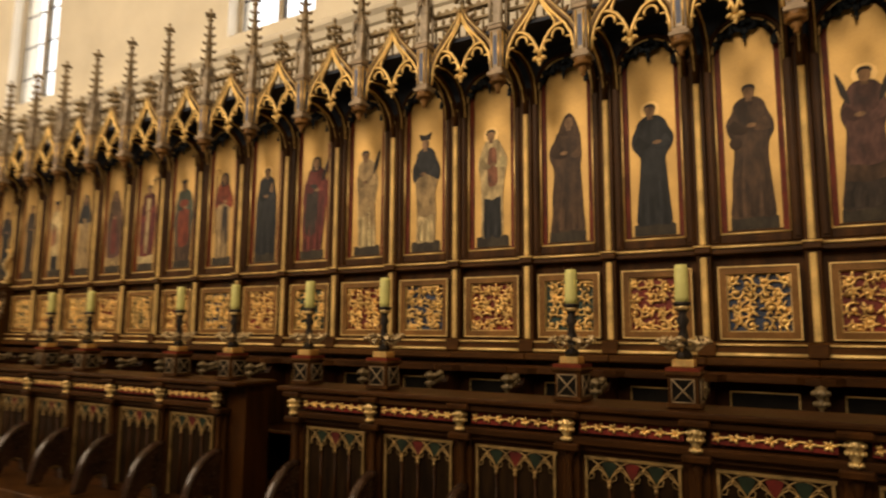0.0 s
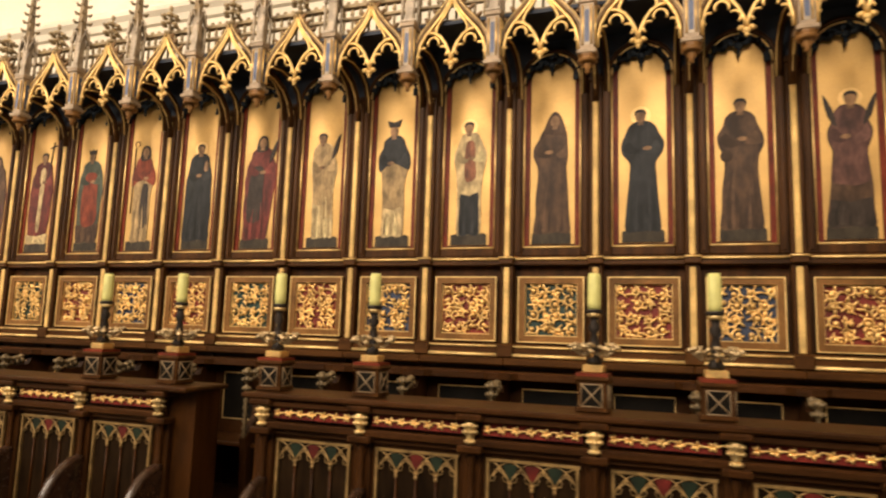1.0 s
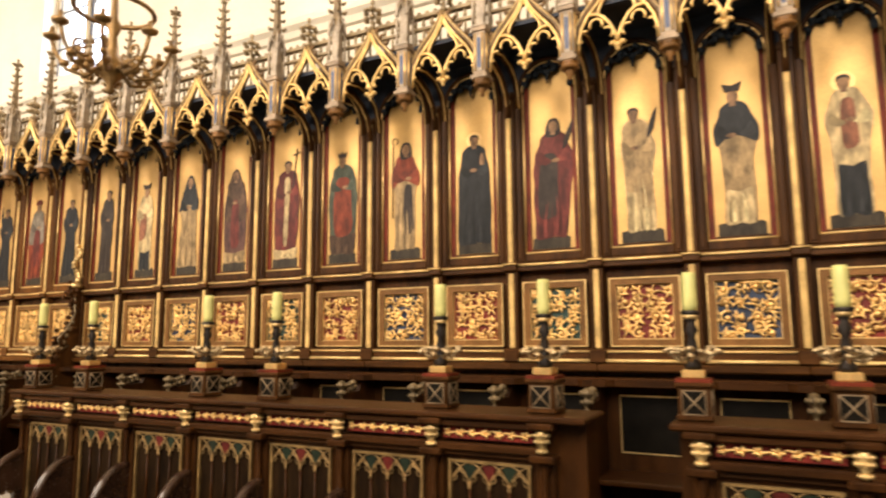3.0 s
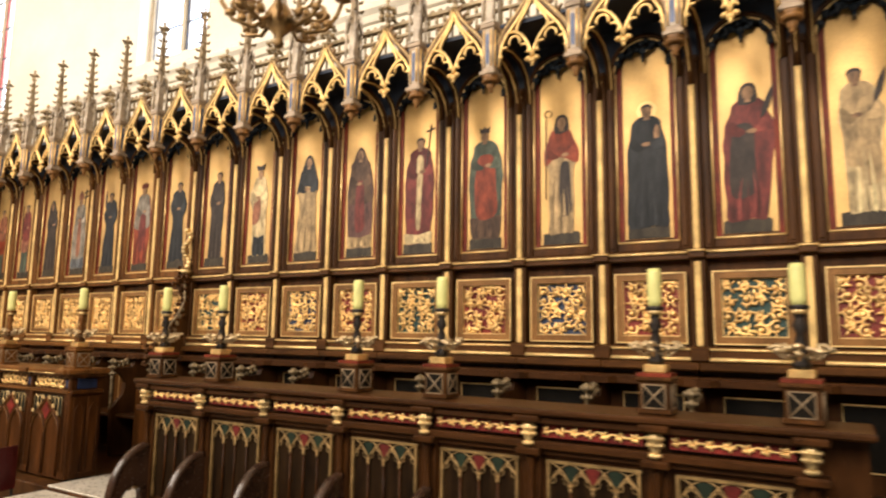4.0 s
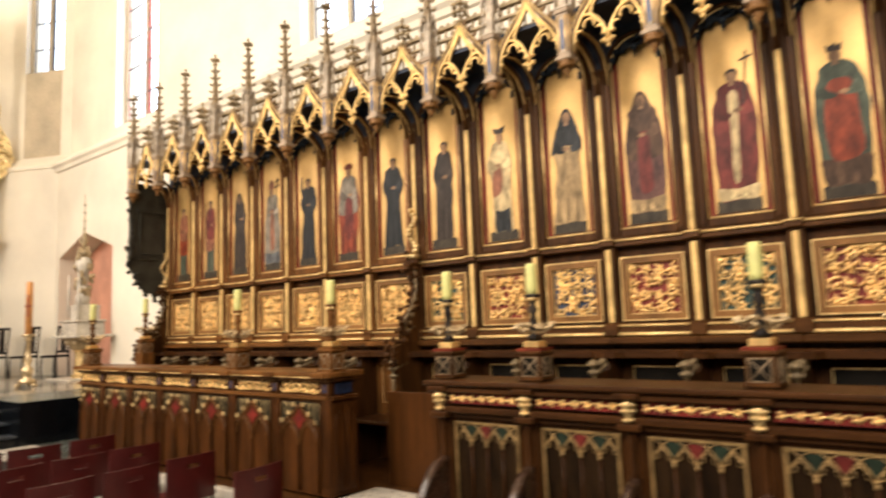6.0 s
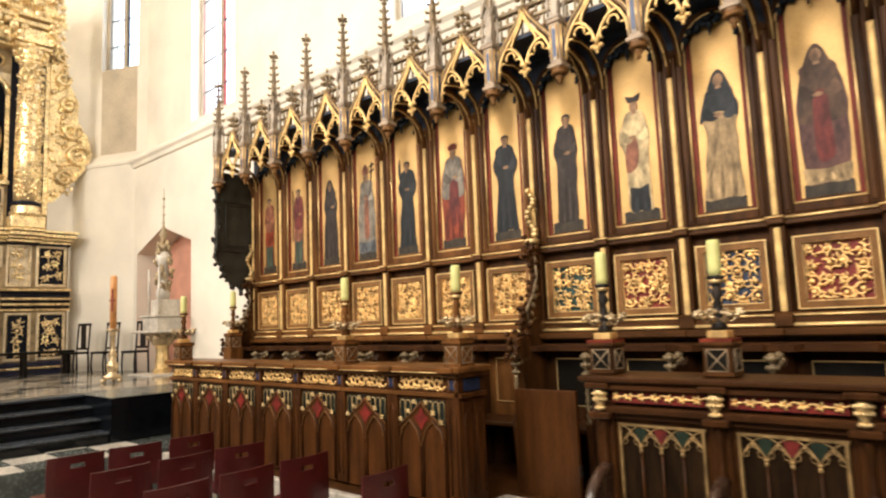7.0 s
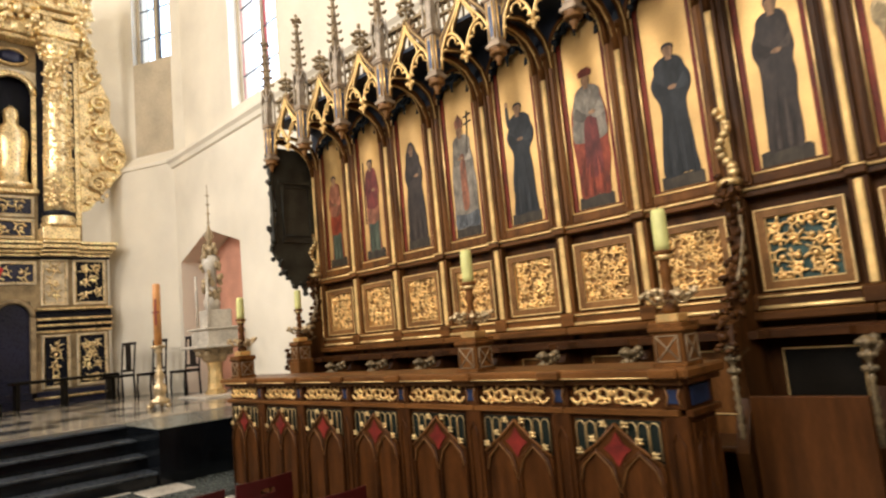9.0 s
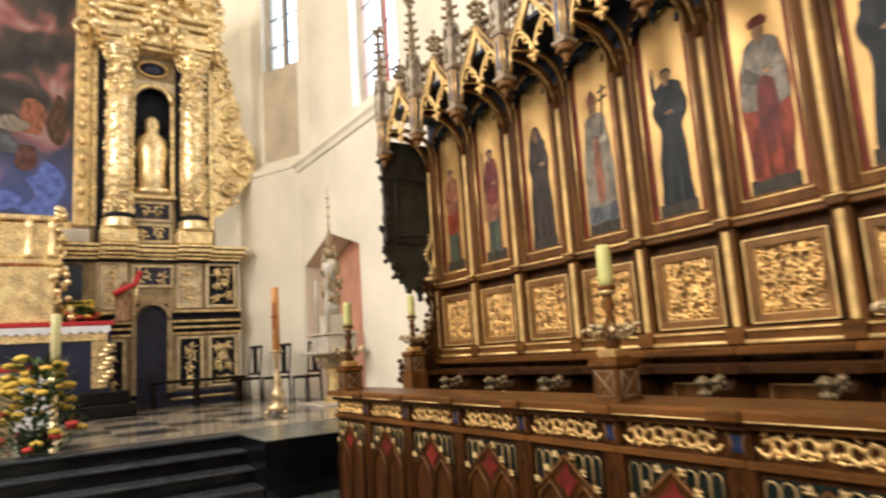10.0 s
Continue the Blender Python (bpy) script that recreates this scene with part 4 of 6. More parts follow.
stall_end(-15.20, "dark carved stall end with gilt leaf finial at the altar side")


WING = mat("blackened_green_oak", (0.032, 0.030, 0.022), 0.45, 0, 0.5, 5, 0.2, 50, spec=0.3)


def end_wing():
    t = thing("canopy_wing", "blackened carved wing board under the end of the stall canopy", "wing board", (-15.24, 0, 0))
    edge = [(0.08, 1.98), (0.08, 3.50), (-0.52, 3.50), (-0.54, 3.28), (-0.50, 3.22), (-0.53, 3.1), (-0.49, 3.0), (-0.47, 2.8), (-0.50, 2.66), (-0.55, 2.58), (-0.52, 2.48), (-0.55, 2.38), (-0.50, 2.28), (-0.44, 2.22), (-0.42, 2.10), (-0.34, 2.06), (-0.30, 1.95), (-0.22, 2.0), (-0.16, 1.9), (-0.08, 2.0)]
    piece("board", "wing_board", lambda g: g.prism(edge, -0.03, 0.03, "x"), WING, t)
    piece("column", "wing_column", lambda g: g.lathe([(0.02, 2.42), (0.04, 2.46), (0.028, 2.52), (0.024, 2.62), (0.036, 2.68), (0.024, 2.74), (0.022, 3.2), (0.036, 3.24), (0.026, 3.28), (0.045, 3.36), (0.05, 3.42)], 0.02, -0.52, 8), WING, t)
    piece("panel_bead", "wing_bead", lambda g: g.tube([(0.036, -0.40, 2.52), (0.036, -0.40, 3.06), (0.036, -0.06, 3.06), (0.036, -0.06, 2.52), (0.036, -0.40, 2.52)], 0.008, 5), WING, t)

    def lumps(g):
        rnd = random.Random(9)
        for y, z in edge[2:]:
            for _ in range(3):
                g.lump(rnd.uniform(-0.03, 0.04), y + rnd.uniform(-0.02, 0.03), z + rnd.uniform(-0.03, 0.03), 0.03, 0.03, 0.025, rnd.uniform(0, 3))

    piece("carved_edge", "wing_edge", lumps, WING, t)
    piece("moulding", "wing_moulding", lambda g: (g.box(0.028, 0.05, -0.44, 0.04, 3.10, 3.14), g.box(0.028, 0.05, -0.42, 0.04, 2.44, 2.48), g.box(0.028, 0.045, -0.40, -0.37, 2.5, 3.1)), WING, t)


end_wing()

# ---- floors, steps and sanctuary ----
# black marble lightened to blue-grey: the sky's reflection on the treads, as colour
TREAD = mat("sky_lit_black_marble", (0.035, 0.042, 0.052), 0.3, 0, 0.5, 5, 0.05, 30, spec=0.5)
steps = thing("altar_steps", "four black marble steps up to the altar floor", "steps", (0, 0, 0), "", "structure")
for i in range(4):
    rise = (CHOIR - UPPER) / 4
    g = G()
    g.box(-16.7, -15.55 - 0.275 * i, -8.6, -1.7, UPPER + rise * i, UPPER + rise * (i + 1) - 0.03)
    step = part("step", g.mesh("step", MARBLE_B), steps)
    g = G()
    g.box(-16.7, -15.53 - 0.275 * i, -8.6, -1.7, UPPER + rise * (i + 1) - 0.03, UPPER + rise * (i + 1), 0.008)
    part("tread", g.mesh("tread", TREAD), step, "black marble tread, greyed for reflected sky light")
setting("altar_platform", lambda g: (g.box(-28, -16.7, -8.6, WALL_Y, UPPER, CHOIR - 0.012), g.box(-16.7, -15.5, -1.7, WALL_Y, UPPER, CHOIR - 0.012)), MARBLE_B, "black marble raised platform of the altar", "platform")
tiles = setting("altar_floor", lambda g: (g.box(-28, -16.7, -8.6, WALL_Y, CHOIR - 0.012, CHOIR - 0.004), g.box(-16.7, -15.5, -1.7, WALL_Y, CHOIR - 0.012, CHOIR - 0.004)), MARBLE_G, "patterned marble floor of the altar platform", "floor")
for i in range(10):
    for j in range(8):
        x, y = -17.02 - 0.62 * i, -4.2 + 0.62 * j
        piece("tile", "big_tile", lambda g: g.box(-0.305, 0.305, -0.305, 0.305, CHOIR - 0.004, CHOIR + 0.003, 0.003), FLOOR_A if (i + j) % 2 or i % 4 == 0 else FLOOR_B, tiles, at=(x, y, 0))
upper = bpy.data.objects["floor_upper"]
for i in range(7):
    for j in range(9):
        piece("tile", "floor_tile", lambda g: g.box(-0.205, 0.205, -0.205, 0.205, UPPER - 0.004, UPPER + 0.005, 0.003), MARBLE_W if (i + j) % 2 else MARBLE_G, upper, at=(-14.85 - 0.42 * i + 0.0, -1.75 - 0.42 * j, 0))
low = bpy.data.objects["floor"]
for i in range(9):
    for j in range(5):
        piece("tile", "nave_tile", lambda g: g.box(-0.205, 0.205, -0.205, 0.205, FLOOR - 0.004, FLOOR + 0.005, 0.003), MARBLE_W if (i + j) % 2 else MARBLE_G, low, at=(-10.2 - 0.42 * i, -1.78 - 0.42 * j, 0))

# ---- kneeling desks before the stalls ----
ROSE = paint("frieze_red", (0.16, 0.018, 0.012))


def rope_flowers(g):
    rnd = random.Random(8)
    for i in range(7):
        x = -0.235 + i * 0.078
        for k in range(5):
            a = k * 1.257 + rnd.uniform(-0.3, 0.3)
            g.lump(x + 0.018 * math.cos(a), -1.264, 0.93 + 0.014 * math.sin(a), 0.016, 0.01, 0.009, a)
        g.tube([(x, -1.262, 0.925), (x + 0.04, -1.266, 0.937 + rnd.uniform(-0.01, 0.01)), (x + 0.078, -1.262, 0.93)], 0.006, 4)


def capital(g):
    g.lathe([(0.014, 0.845), (0.024, 0.86), (0.018, 0.875), (0.026, 0.89), (0.034, 0.92), (0.036, 0.95), (0.028, 0.972)], 0, -1.285, 10)
    for z, r in ((0.862, 0.022), (0.912, 0.033), (0.945, 0.036)):
        for i in range(9):
            g.lump(r * math.cos(i * 0.698), -1.285 + r * math.sin(i * 0.698), z, 0.012, 0.012, 0.014, i)


def lancets(g):
    """Gilt frame and interlaced cusped tracery at the head of a desk panel."""
    w = 0.24
    g.box(-w - 0.012, w + 0.012, -1.238, -1.218, 0.760, 0.774)
    for x in (-w, w):
        g.box(x - 0.010, x + 0.004, -1.236, -1.218, 0.14, 0.760)
    r = w / 4
    for i in range(4):
        c = -w + (2 * i + 1) * r
        up = [(c - r * (1 - f ** 2), -1.23, 0.640 + 0.075 * f) for f in np.linspace(0, 1, 5)]
        g.tube(up + [(2 * c - x, y, z) for x, y, z in up[-2::-1]], 0.0045, 4)
        # small inner lobes
        for s in (-1, 1):
            g.tube([(c + s * x, -1.231, z) for x, z in ((r * 0.9, 0.655), (r * 0.45, 0.660), (r * 0.35, 0.682), (r * 0.62, 0.694))], 0.0035, 4)
        g.lump(c, -1.233, 0.722, 0.008, 0.007, 0.010)
    # arcs that cross over two lancets
    for i in range(5):
        x0 = -w + 2 * r * i
        for s in (-1, 1):
            pts = [(x0 + s * 2 * r * f ** 1.25, -1.227, 0.648 + 0.11 * math.sin(f * 1.57)) for f in np.linspace(0, 1, 6)]
            if abs(pts[-1][0]) <= w + 0.001:
                g.tube(pts, 0.004, 4)


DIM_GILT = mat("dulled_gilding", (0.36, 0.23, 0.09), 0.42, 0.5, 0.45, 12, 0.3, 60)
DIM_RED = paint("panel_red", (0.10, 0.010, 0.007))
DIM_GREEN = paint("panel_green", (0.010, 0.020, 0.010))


def arm_curve(ry, rz):
    return [(-1.235 - ry * math.sin(t), 0.10 + rz * math.cos(t)) for t in np.linspace(0, 1.57, 14)]


def front_arm(g):
    """A quarter-round seat arm, cut open near its foot."""
    g.prism(arm_curve(0.30, 0.42) + [(-1.46, 0.10), (-1.44, 0.17), (-1.40, 0.22), (-1.35, 0.235), (-1.30, 0.21), (-1.28, 0.10), (-1.235, 0.10)], -0.03, 0.03, "x")


def desk_front(parent, x, width):
    """One bay of a dark desk, about its middle."""
    k = width / 0.688
    P = lambda n, key, b, m, label="", dx=0.0: piece(n, key, b, m, parent, label, (x + dx, 0, 0))
    P("front_panel", f"front_panel{k:.2f}", lambda g: g.box(-width / 2, width / 2, -1.212, -1.19, 0.08, 1.0), DESK_DARK)
    P("frieze", f"desk_frieze{k:.2f}", lambda g: g.box(-0.28 * k, 0.28 * k, -1.258, -1.21, 0.895, 0.965), ROSE, "dark red frieze")
    P("flower_garland", "flower_garland", rope_flowers, GOLD, "row of gilt carved flowers")
    P("cornice", f"desk_cornice{k:.2f}", lambda g: (g.box(-width / 2, width / 2, -1.30, -1.21, 0.965, 1.005, 0.008), g.box(-width / 2, width / 2, -1.285, -1.21, 0.83, 0.875, 0.01), g.box(-width / 2, width / 2, -1.25, -1.21, 0.80, 0.83, 0.006)), DESK_DARK_X)
    P("tracery_ground", "tracery_ground", lambda g: g.box(-0.24, 0.24, -1.220, -1.211, 0.15, 0.762), PANEL_BLACK)
    for m in (-0.12, 0.0, 0.12):
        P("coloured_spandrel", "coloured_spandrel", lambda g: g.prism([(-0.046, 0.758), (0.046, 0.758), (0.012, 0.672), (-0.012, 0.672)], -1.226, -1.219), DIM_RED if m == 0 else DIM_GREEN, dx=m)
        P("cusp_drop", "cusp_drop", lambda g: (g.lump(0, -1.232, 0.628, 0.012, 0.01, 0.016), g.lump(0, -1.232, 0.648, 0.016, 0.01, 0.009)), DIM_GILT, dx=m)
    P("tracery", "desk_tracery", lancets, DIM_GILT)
    for m in (-0.12, 0.0, 0.12):
        P("mullion", "desk_mullion", lambda g: g.tube([(0, -1.228, 0.15), (0, -1.228, 0.618)], 0.007, 5), DESK_OAK, dx=m)


def desk_post(parent, x):
    P = lambda n, key, b, m, label="": piece(n, key, b, m, parent, label, (x, 0, 0))
    P("capital", "desk_capital", capital, GOLD_PALE, "gilt carved capital")
    P("colonnette", "desk_colonnette", lambda g: (g.lathe([(0.022, 0.10), (0.03, 0.14), (0.018, 0.18), (0.016, 0.52), (0.026, 0.55), (0.016, 0.58), (0.016, 0.72), (0.03, 0.78), (0.03, 0.80)], 0, -1.25, 8)), DESK_DARK)
    P("post", "desk_post", lambda g: (g.box(-0.05, 0.05, -1.235, -1.19, 0.08, 0.83, 0.006), g.box(-0.07, 0.07, -1.315, -1.2, 0.80, 0.84, 0.008), g.box(-0.075, 0.075, -1.335, -1.2, 0.972, 1.01, 0.01)), DESK_DARK)
    P("seat_arm", "front_seat_arm", front_arm, ARM)
    P("arm_edge", "front_arm_edge", lambda g: g.tube([(0, y, z) for y, z in arm_curve(0.30, 0.42)], 0.036, 8), ARM)
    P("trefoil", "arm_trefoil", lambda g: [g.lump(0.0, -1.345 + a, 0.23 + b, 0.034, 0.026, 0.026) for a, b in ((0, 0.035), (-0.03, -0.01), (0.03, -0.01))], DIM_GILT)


ARM = mat("polished_dark_arm", (0.045, 0.022, 0.013), 0.24, 0, 0.4, 6, 0.08, 40, coat=0.4, spec=0.4)


def long_desk(x0, x1, posts, label):
    t = thing("kneeling_desk", label, "desk", (0, -0.04, 0.0), "kneeling desks")
    g = G()
    g.box(x0, x1, -1.33, -0.90, 1.01, 1.045, 0.01)
    part("top_board", g.mesh("top_board", DESK_DARK_X), t)
    g = G()
    g.box(x0 + 0.03, x1 - 0.03, -1.19, -0.95, 0.08, 1.008)
    part("carcass", g.mesh("carcass", DESK_DARK), t)
    for x in posts:
        desk_post(t, x)
    for a, b in zip(posts, posts[1:]):
        desk_front(t, (a + b) / 2, abs(a - b) - 0.005)
    return t


long_desk(-3.96, 2.3, [-3.825 + 0.66 * i for i in range(10)], "dark oak kneeling desk with gilt flower frieze near the entrance")
long_desk(-9.39, -4.37, [-9.27 + 0.665 * i for i in range(8)], "dark oak kneeling desk with gilt flower frieze and curved arms")


LOZENGE = paint("lozenge_red", (0.17, 0.016, 0.010))
NAVY2 = paint("square_blue", (0.012, 0.022, 0.06))


def scroll_frieze(g, seed):
    """Mirrored curling leaf scrolls round a middle palmette, 46 cm long."""
    rnd = random.Random(seed)
    y = -1.217
    for s in (-1, 1):
        for cx, cz, r, turn in ((0.045, 0.002, 0.030, 1), (0.105, 0.006, 0.034, -1), (0.160, -0.004, 0.032, 1), (0.205, 0.002, 0.034, -1)):
            r *= rnd.uniform(0.92, 1.08)
            pts = []
            for i in range(13):
                a = turn * (0.6 + 4.9 * i / 12)
                q = r * (1.12 - 0.72 * i / 12)
                pts.append((s * (cx + q * math.cos(a)), y, cz + 1.15 * q * math.sin(a)))
            g.tube(pts, 0.0085, 5)
            g.lump(pts[-1][0], y - 0.002, pts[-1][2], 0.009, 0.008, 0.009)
            for a in (0.5, 1.6, 2.7, 3.8, 4.9):
                g.lump(s * (cx + 1.15 * r * math.cos(a * turn)), y, cz + 1.2 * r * math.sin(a * turn), 0.017, 0.009, 0.010, s * (a * turn + 0.9))
        g.tube([(s * 0.01, y, -0.030), (s * 0.06, y, -0.038), (s * 0.12, y, -0.030), (s * 0.18, y, -0.038)], 0.004, 5)
    for a in (-0.8, -0.4, 0, 0.4, 0.8):
        g.tube([(0, y, 0.0), (0.028 * math.sin(a), y - 0.005, 0.022 * math.cos(a)), (0.045 * math.sin(a), y, 0.042 * math.cos(a))], 0.006, 5, 0.004)


def oak_desk():
    """The lighter desk by the altar, with crocketed gables and red lozenges."""
    t = thing("altar_side_desk", "brown oak desk with gilt crocketed gables and red lozenges", "desk", (0, -0.04, 0.025), "kneeling desks")
    x0, x1, n = -14.88, -10.425, 7
    w = (x1 - x0) / n
    g = G()
    g.box(x0 - 0.05, x1 + 0.06, -1.30, -0.90, 1.0, 1.05, 0.012)
    part("top_board", g.mesh("oak_top", OAK_X), t)
    g = G()
    g.box(x0, x1, -1.19, -0.94, 0.08, 0.998)
    part("carcass", g.mesh("oak_carcass", DESK_OAK), t)
    for i in range(n):
        c = x0 + (i + 0.5) * w - 0.03
        P = lambda nm, key, b, m, label="", dx=0.0: piece(nm, key, b, m, t, label, (c + dx, 0, 0))
        P("front_panel", "oak_front", lambda g: g.box(-0.30, 0.30, -1.212, -1.19, 0.08, 0.998), DESK_OAK)
        piece("frieze_carving", f"oak_frieze{i % 3}", lambda g, i=i: scroll_frieze(g, 300 + i), GOLD, t, "gilded carved leaf frieze", (c - 0.03, 0, 0.915))
        P("frieze_rail", "oak_rail", lambda g: (g.box(-0.317, 0.317, -1.245, -1.21, 0.825, 0.858, 0.006), g.box(-0.317, 0.317, -1.26, -1.21, 0.972, 1.0, 0.006)), OAK_X)
        P("post", "oak_post", lambda g: (g.box(-0.058, 0.058, -1.238, -1.19, 0.08, 0.83, 0.006), g.box(-0.058, 0.058, -1.238, -1.19, 0.855, 0.975, 0.006)), DESK_OAK, dx=0.297)
        P("top_break", "oak_top_break", lambda g: (g.box(-0.07, 0.07, -1.325, -1.20, 1.003, 1.047, 0.008), g.box(-0.065, 0.065, -1.275, -1.20, 0.97, 1.003, 0.006)), OAK_X, dx=0.297)
        P("blue_square", "blue_square", lambda g: g.prism([(-0.026, 0.885), (-0.018, 0.917), (-0.026, 0.948), (0.026, 0.948), (0.018, 0.917), (0.026, 0.885)], -1.243, -1.237), NAVY2, dx=0.297)
        P("square_edge", "square_edge", lambda g: [g.tube([(s * 0.036, -1.242, 0.872), (s * 0.024, -1.242, 0.917), (s * 0.036, -1.242, 0.96)], 0.005, 4) for s in (-1, 1)], FRAME_OAK, dx=0.297)
        P("gilt_line", "oak_gilt_line", lambda g: g.tube([(-0.34, -1.302, 1.008), (0.225, -1.302, 1.008)], 0.004, 4), BEAD)
        P("post_arch", "post_arch", lambda g: g.tube([(-0.03, -1.24, 0.15), (-0.03, -1.24, 0.70), (0, -1.24, 0.76), (0.03, -1.24, 0.70), (0.03, -1.24, 0.15)], 0.007, 4), DESK_OAK, dx=0.297)
        P("lancet_ground", "lancet_ground", lambda g: g.box(-0.235, 0.235, -1.218, -1.211, 0.60, 0.80), DEEP, dx=-0.03)
        for lx in (-0.205, -0.145, -0.085, 0.085, 0.145, 0.205):
            P("lancet", "lancet_edge", lambda g: g.tube([(-0.026, -1.222, 0.62)] + [(-0.026 * math.cos(a), -1.222, 0.765 + 0.027 * math.sin(a)) for a in np.linspace(0, math.pi, 7)] + [(0.026, -1.222, 0.62)], 0.0032, 4), GOLD_PALE, dx=lx - 0.03)
        P("gable_board", "gable_board", lambda g: g.prism([(-0.24, 0.08), (-0.24, 0.60), (-0.12, 0.68), (0, 0.79), (0.12, 0.68), (0.24, 0.60), (0.24, 0.08)], -1.228, -1.217), DESK_OAK, dx=-0.03)
        P("red_lozenge", "red_lozenge", lambda g: g.prism([(-0.076, 0.664), (-0.034, 0.690), (0, 0.742), (0.034, 0.690), (0.076, 0.664), (0.036, 0.634), (0, 0.580), (-0.036, 0.634)], -1.234, -1.227), LOZENGE, "red painted lozenge", -0.03)
        P("twin_arch", "oak_arches", lambda g: [g.tube([(s * 0.232, -1.232, 0.10), (s * 0.23, -1.232, 0.50), (s * 0.205, -1.232, 0.585), (s * 0.12, -1.232, 0.655), (s * 0.035, -1.232, 0.585), (s * 0.012, -1.232, 0.50), (s * 0.01, -1.232, 0.10)], 0.011, 5) for s in (-1, 1)], DESK_OAK, dx=-0.03)
        P("arch_bead", "oak_bead", lambda g: [g.tube([(s * 0.22, -1.24, 0.50), (s * 0.2, -1.24, 0.575), (s * 0.12, -1.24, 0.645), (s * 0.045, -1.24, 0.575), (s * 0.0, -1.24, 0.46)], 0.004, 4) for s in (-1, 1)], FRAME_OAK, dx=-0.03)

        def crockets(g):
            for s in (-1, 1):
                for x, z in ((0.045, 0.785), (0.115, 0.712), (0.195, 0.650)):
                    for tilt, far in ((0.25, 0.040), (0.85, 0.046), (1.5, 0.036)):
                        dx, dz = s * math.sin(tilt) * far, math.cos(tilt) * far * 0.8
                        g.tube([(s * x, -1.236, z - 0.012), (s * x + 0.6 * dx, -1.246, z - 0.012 + 0.7 * dz), (s * x + dx, -1.240, z - 0.016 + dz)], 0.009, 5, 0.006)
                    g.lump(s * x, -1.238, z - 0.014, 0.012, 0.009, 0.010, -0.65 * s)

        P("gable_moulding", "oak_gable_moulding", lambda g: [g.tube([(0, -1.233, 0.782), (s * 0.11, -1.233, 0.685), (s * 0.236, -1.233, 0.600)], 0.009, 5) for s in (-1, 1)], OAK_X, dx=-0.03)
        P("crocketed_gable", "crockets", crockets, GOLD_PALE, "gilt leaf crockets along the gable", -0.03)
    # the end towards the gap
    for y in (-1.15, -1.02):
        piece("end_panel", "oak_end_panel", lambda g: (g.box(0.0, 0.012, -0.055, 0.055, 0.12, 0.80, 0.004), g.tube([(0.016, -0.04, 0.15), (0.016, -0.04, 0.68), (0.016, 0, 0.75), (0.016, 0.04, 0.68), (0.016, 0.04, 0.15)], 0.007, 4)), DESK_OAK, t, at=(x1 + 0.003, y, 0))
    piece("end_rail", "oak_end_rail", lambda g: (g.box(0, 0.035, -1.24, -0.94, 0.825, 0.858, 0.006), g.box(0, 0.045, -1.25, -0.93, 0.972, 1.0, 0.006)), DESK_OAK, t, at=(x1, 0, 0))
    piece("end_square", "oak_end_square", lambda g: g.box(0.003, 0.012, -1.18, -1.0, 0.87, 0.96, 0.002), NAVY2, t, at=(x1, 0, 0))


oak_desk()

# a low plain leaf in the gap between two desks
leaf = thing("low_gate", "plain brown wooden gate leaf standing in the gap", "gate", (-10.13, -0.62, 0), "", "", radians(4))
# the board's orange is darkened as well, for the dim gap
piece("leaf_board", "gate_board", lambda g: g.box(-0.265, 0.265, -0.018, 0.018, 0.08, 0.86, 0.006), mat("plain_orange_wood", (0.066, 0.023, 0.005), 0.4, 0, 0.45, 3, 0.1, 40, stretch=(4, 4, 0.5), spec=0.2), leaf)
piece("hinge", "gate_hinge", lambda g: g.box(0.262, 0.275, -0.02, 0.02, 0.25, 0.33, 0.003), IRON, leaf)

# ---- candle stands on the desks ----


def bracket_leaves(g):
    rnd = random.Random(3)
    for a in np.arange(0, 6.28, 0.785):
        c, s = math.cos(a), math.sin(a)
        g.tube([(0.02 * c, 0.02 * s, 1.35), (0.07 * c, 0.07 * s, 1.335), (0.115 * c, 0.115 * s, 1.375), (0.10 * c, 0.10 * s, 1.41)], 0.009, 5, 0.005)
        for q in (0.06, 0.1, 0.125):
            g.lump(q * c, q * s, 1.37 + rnd.uniform(-0.012, 0.03), 0.024, 0.02, 0.013, rnd.uniform(-0.6, 0.6))


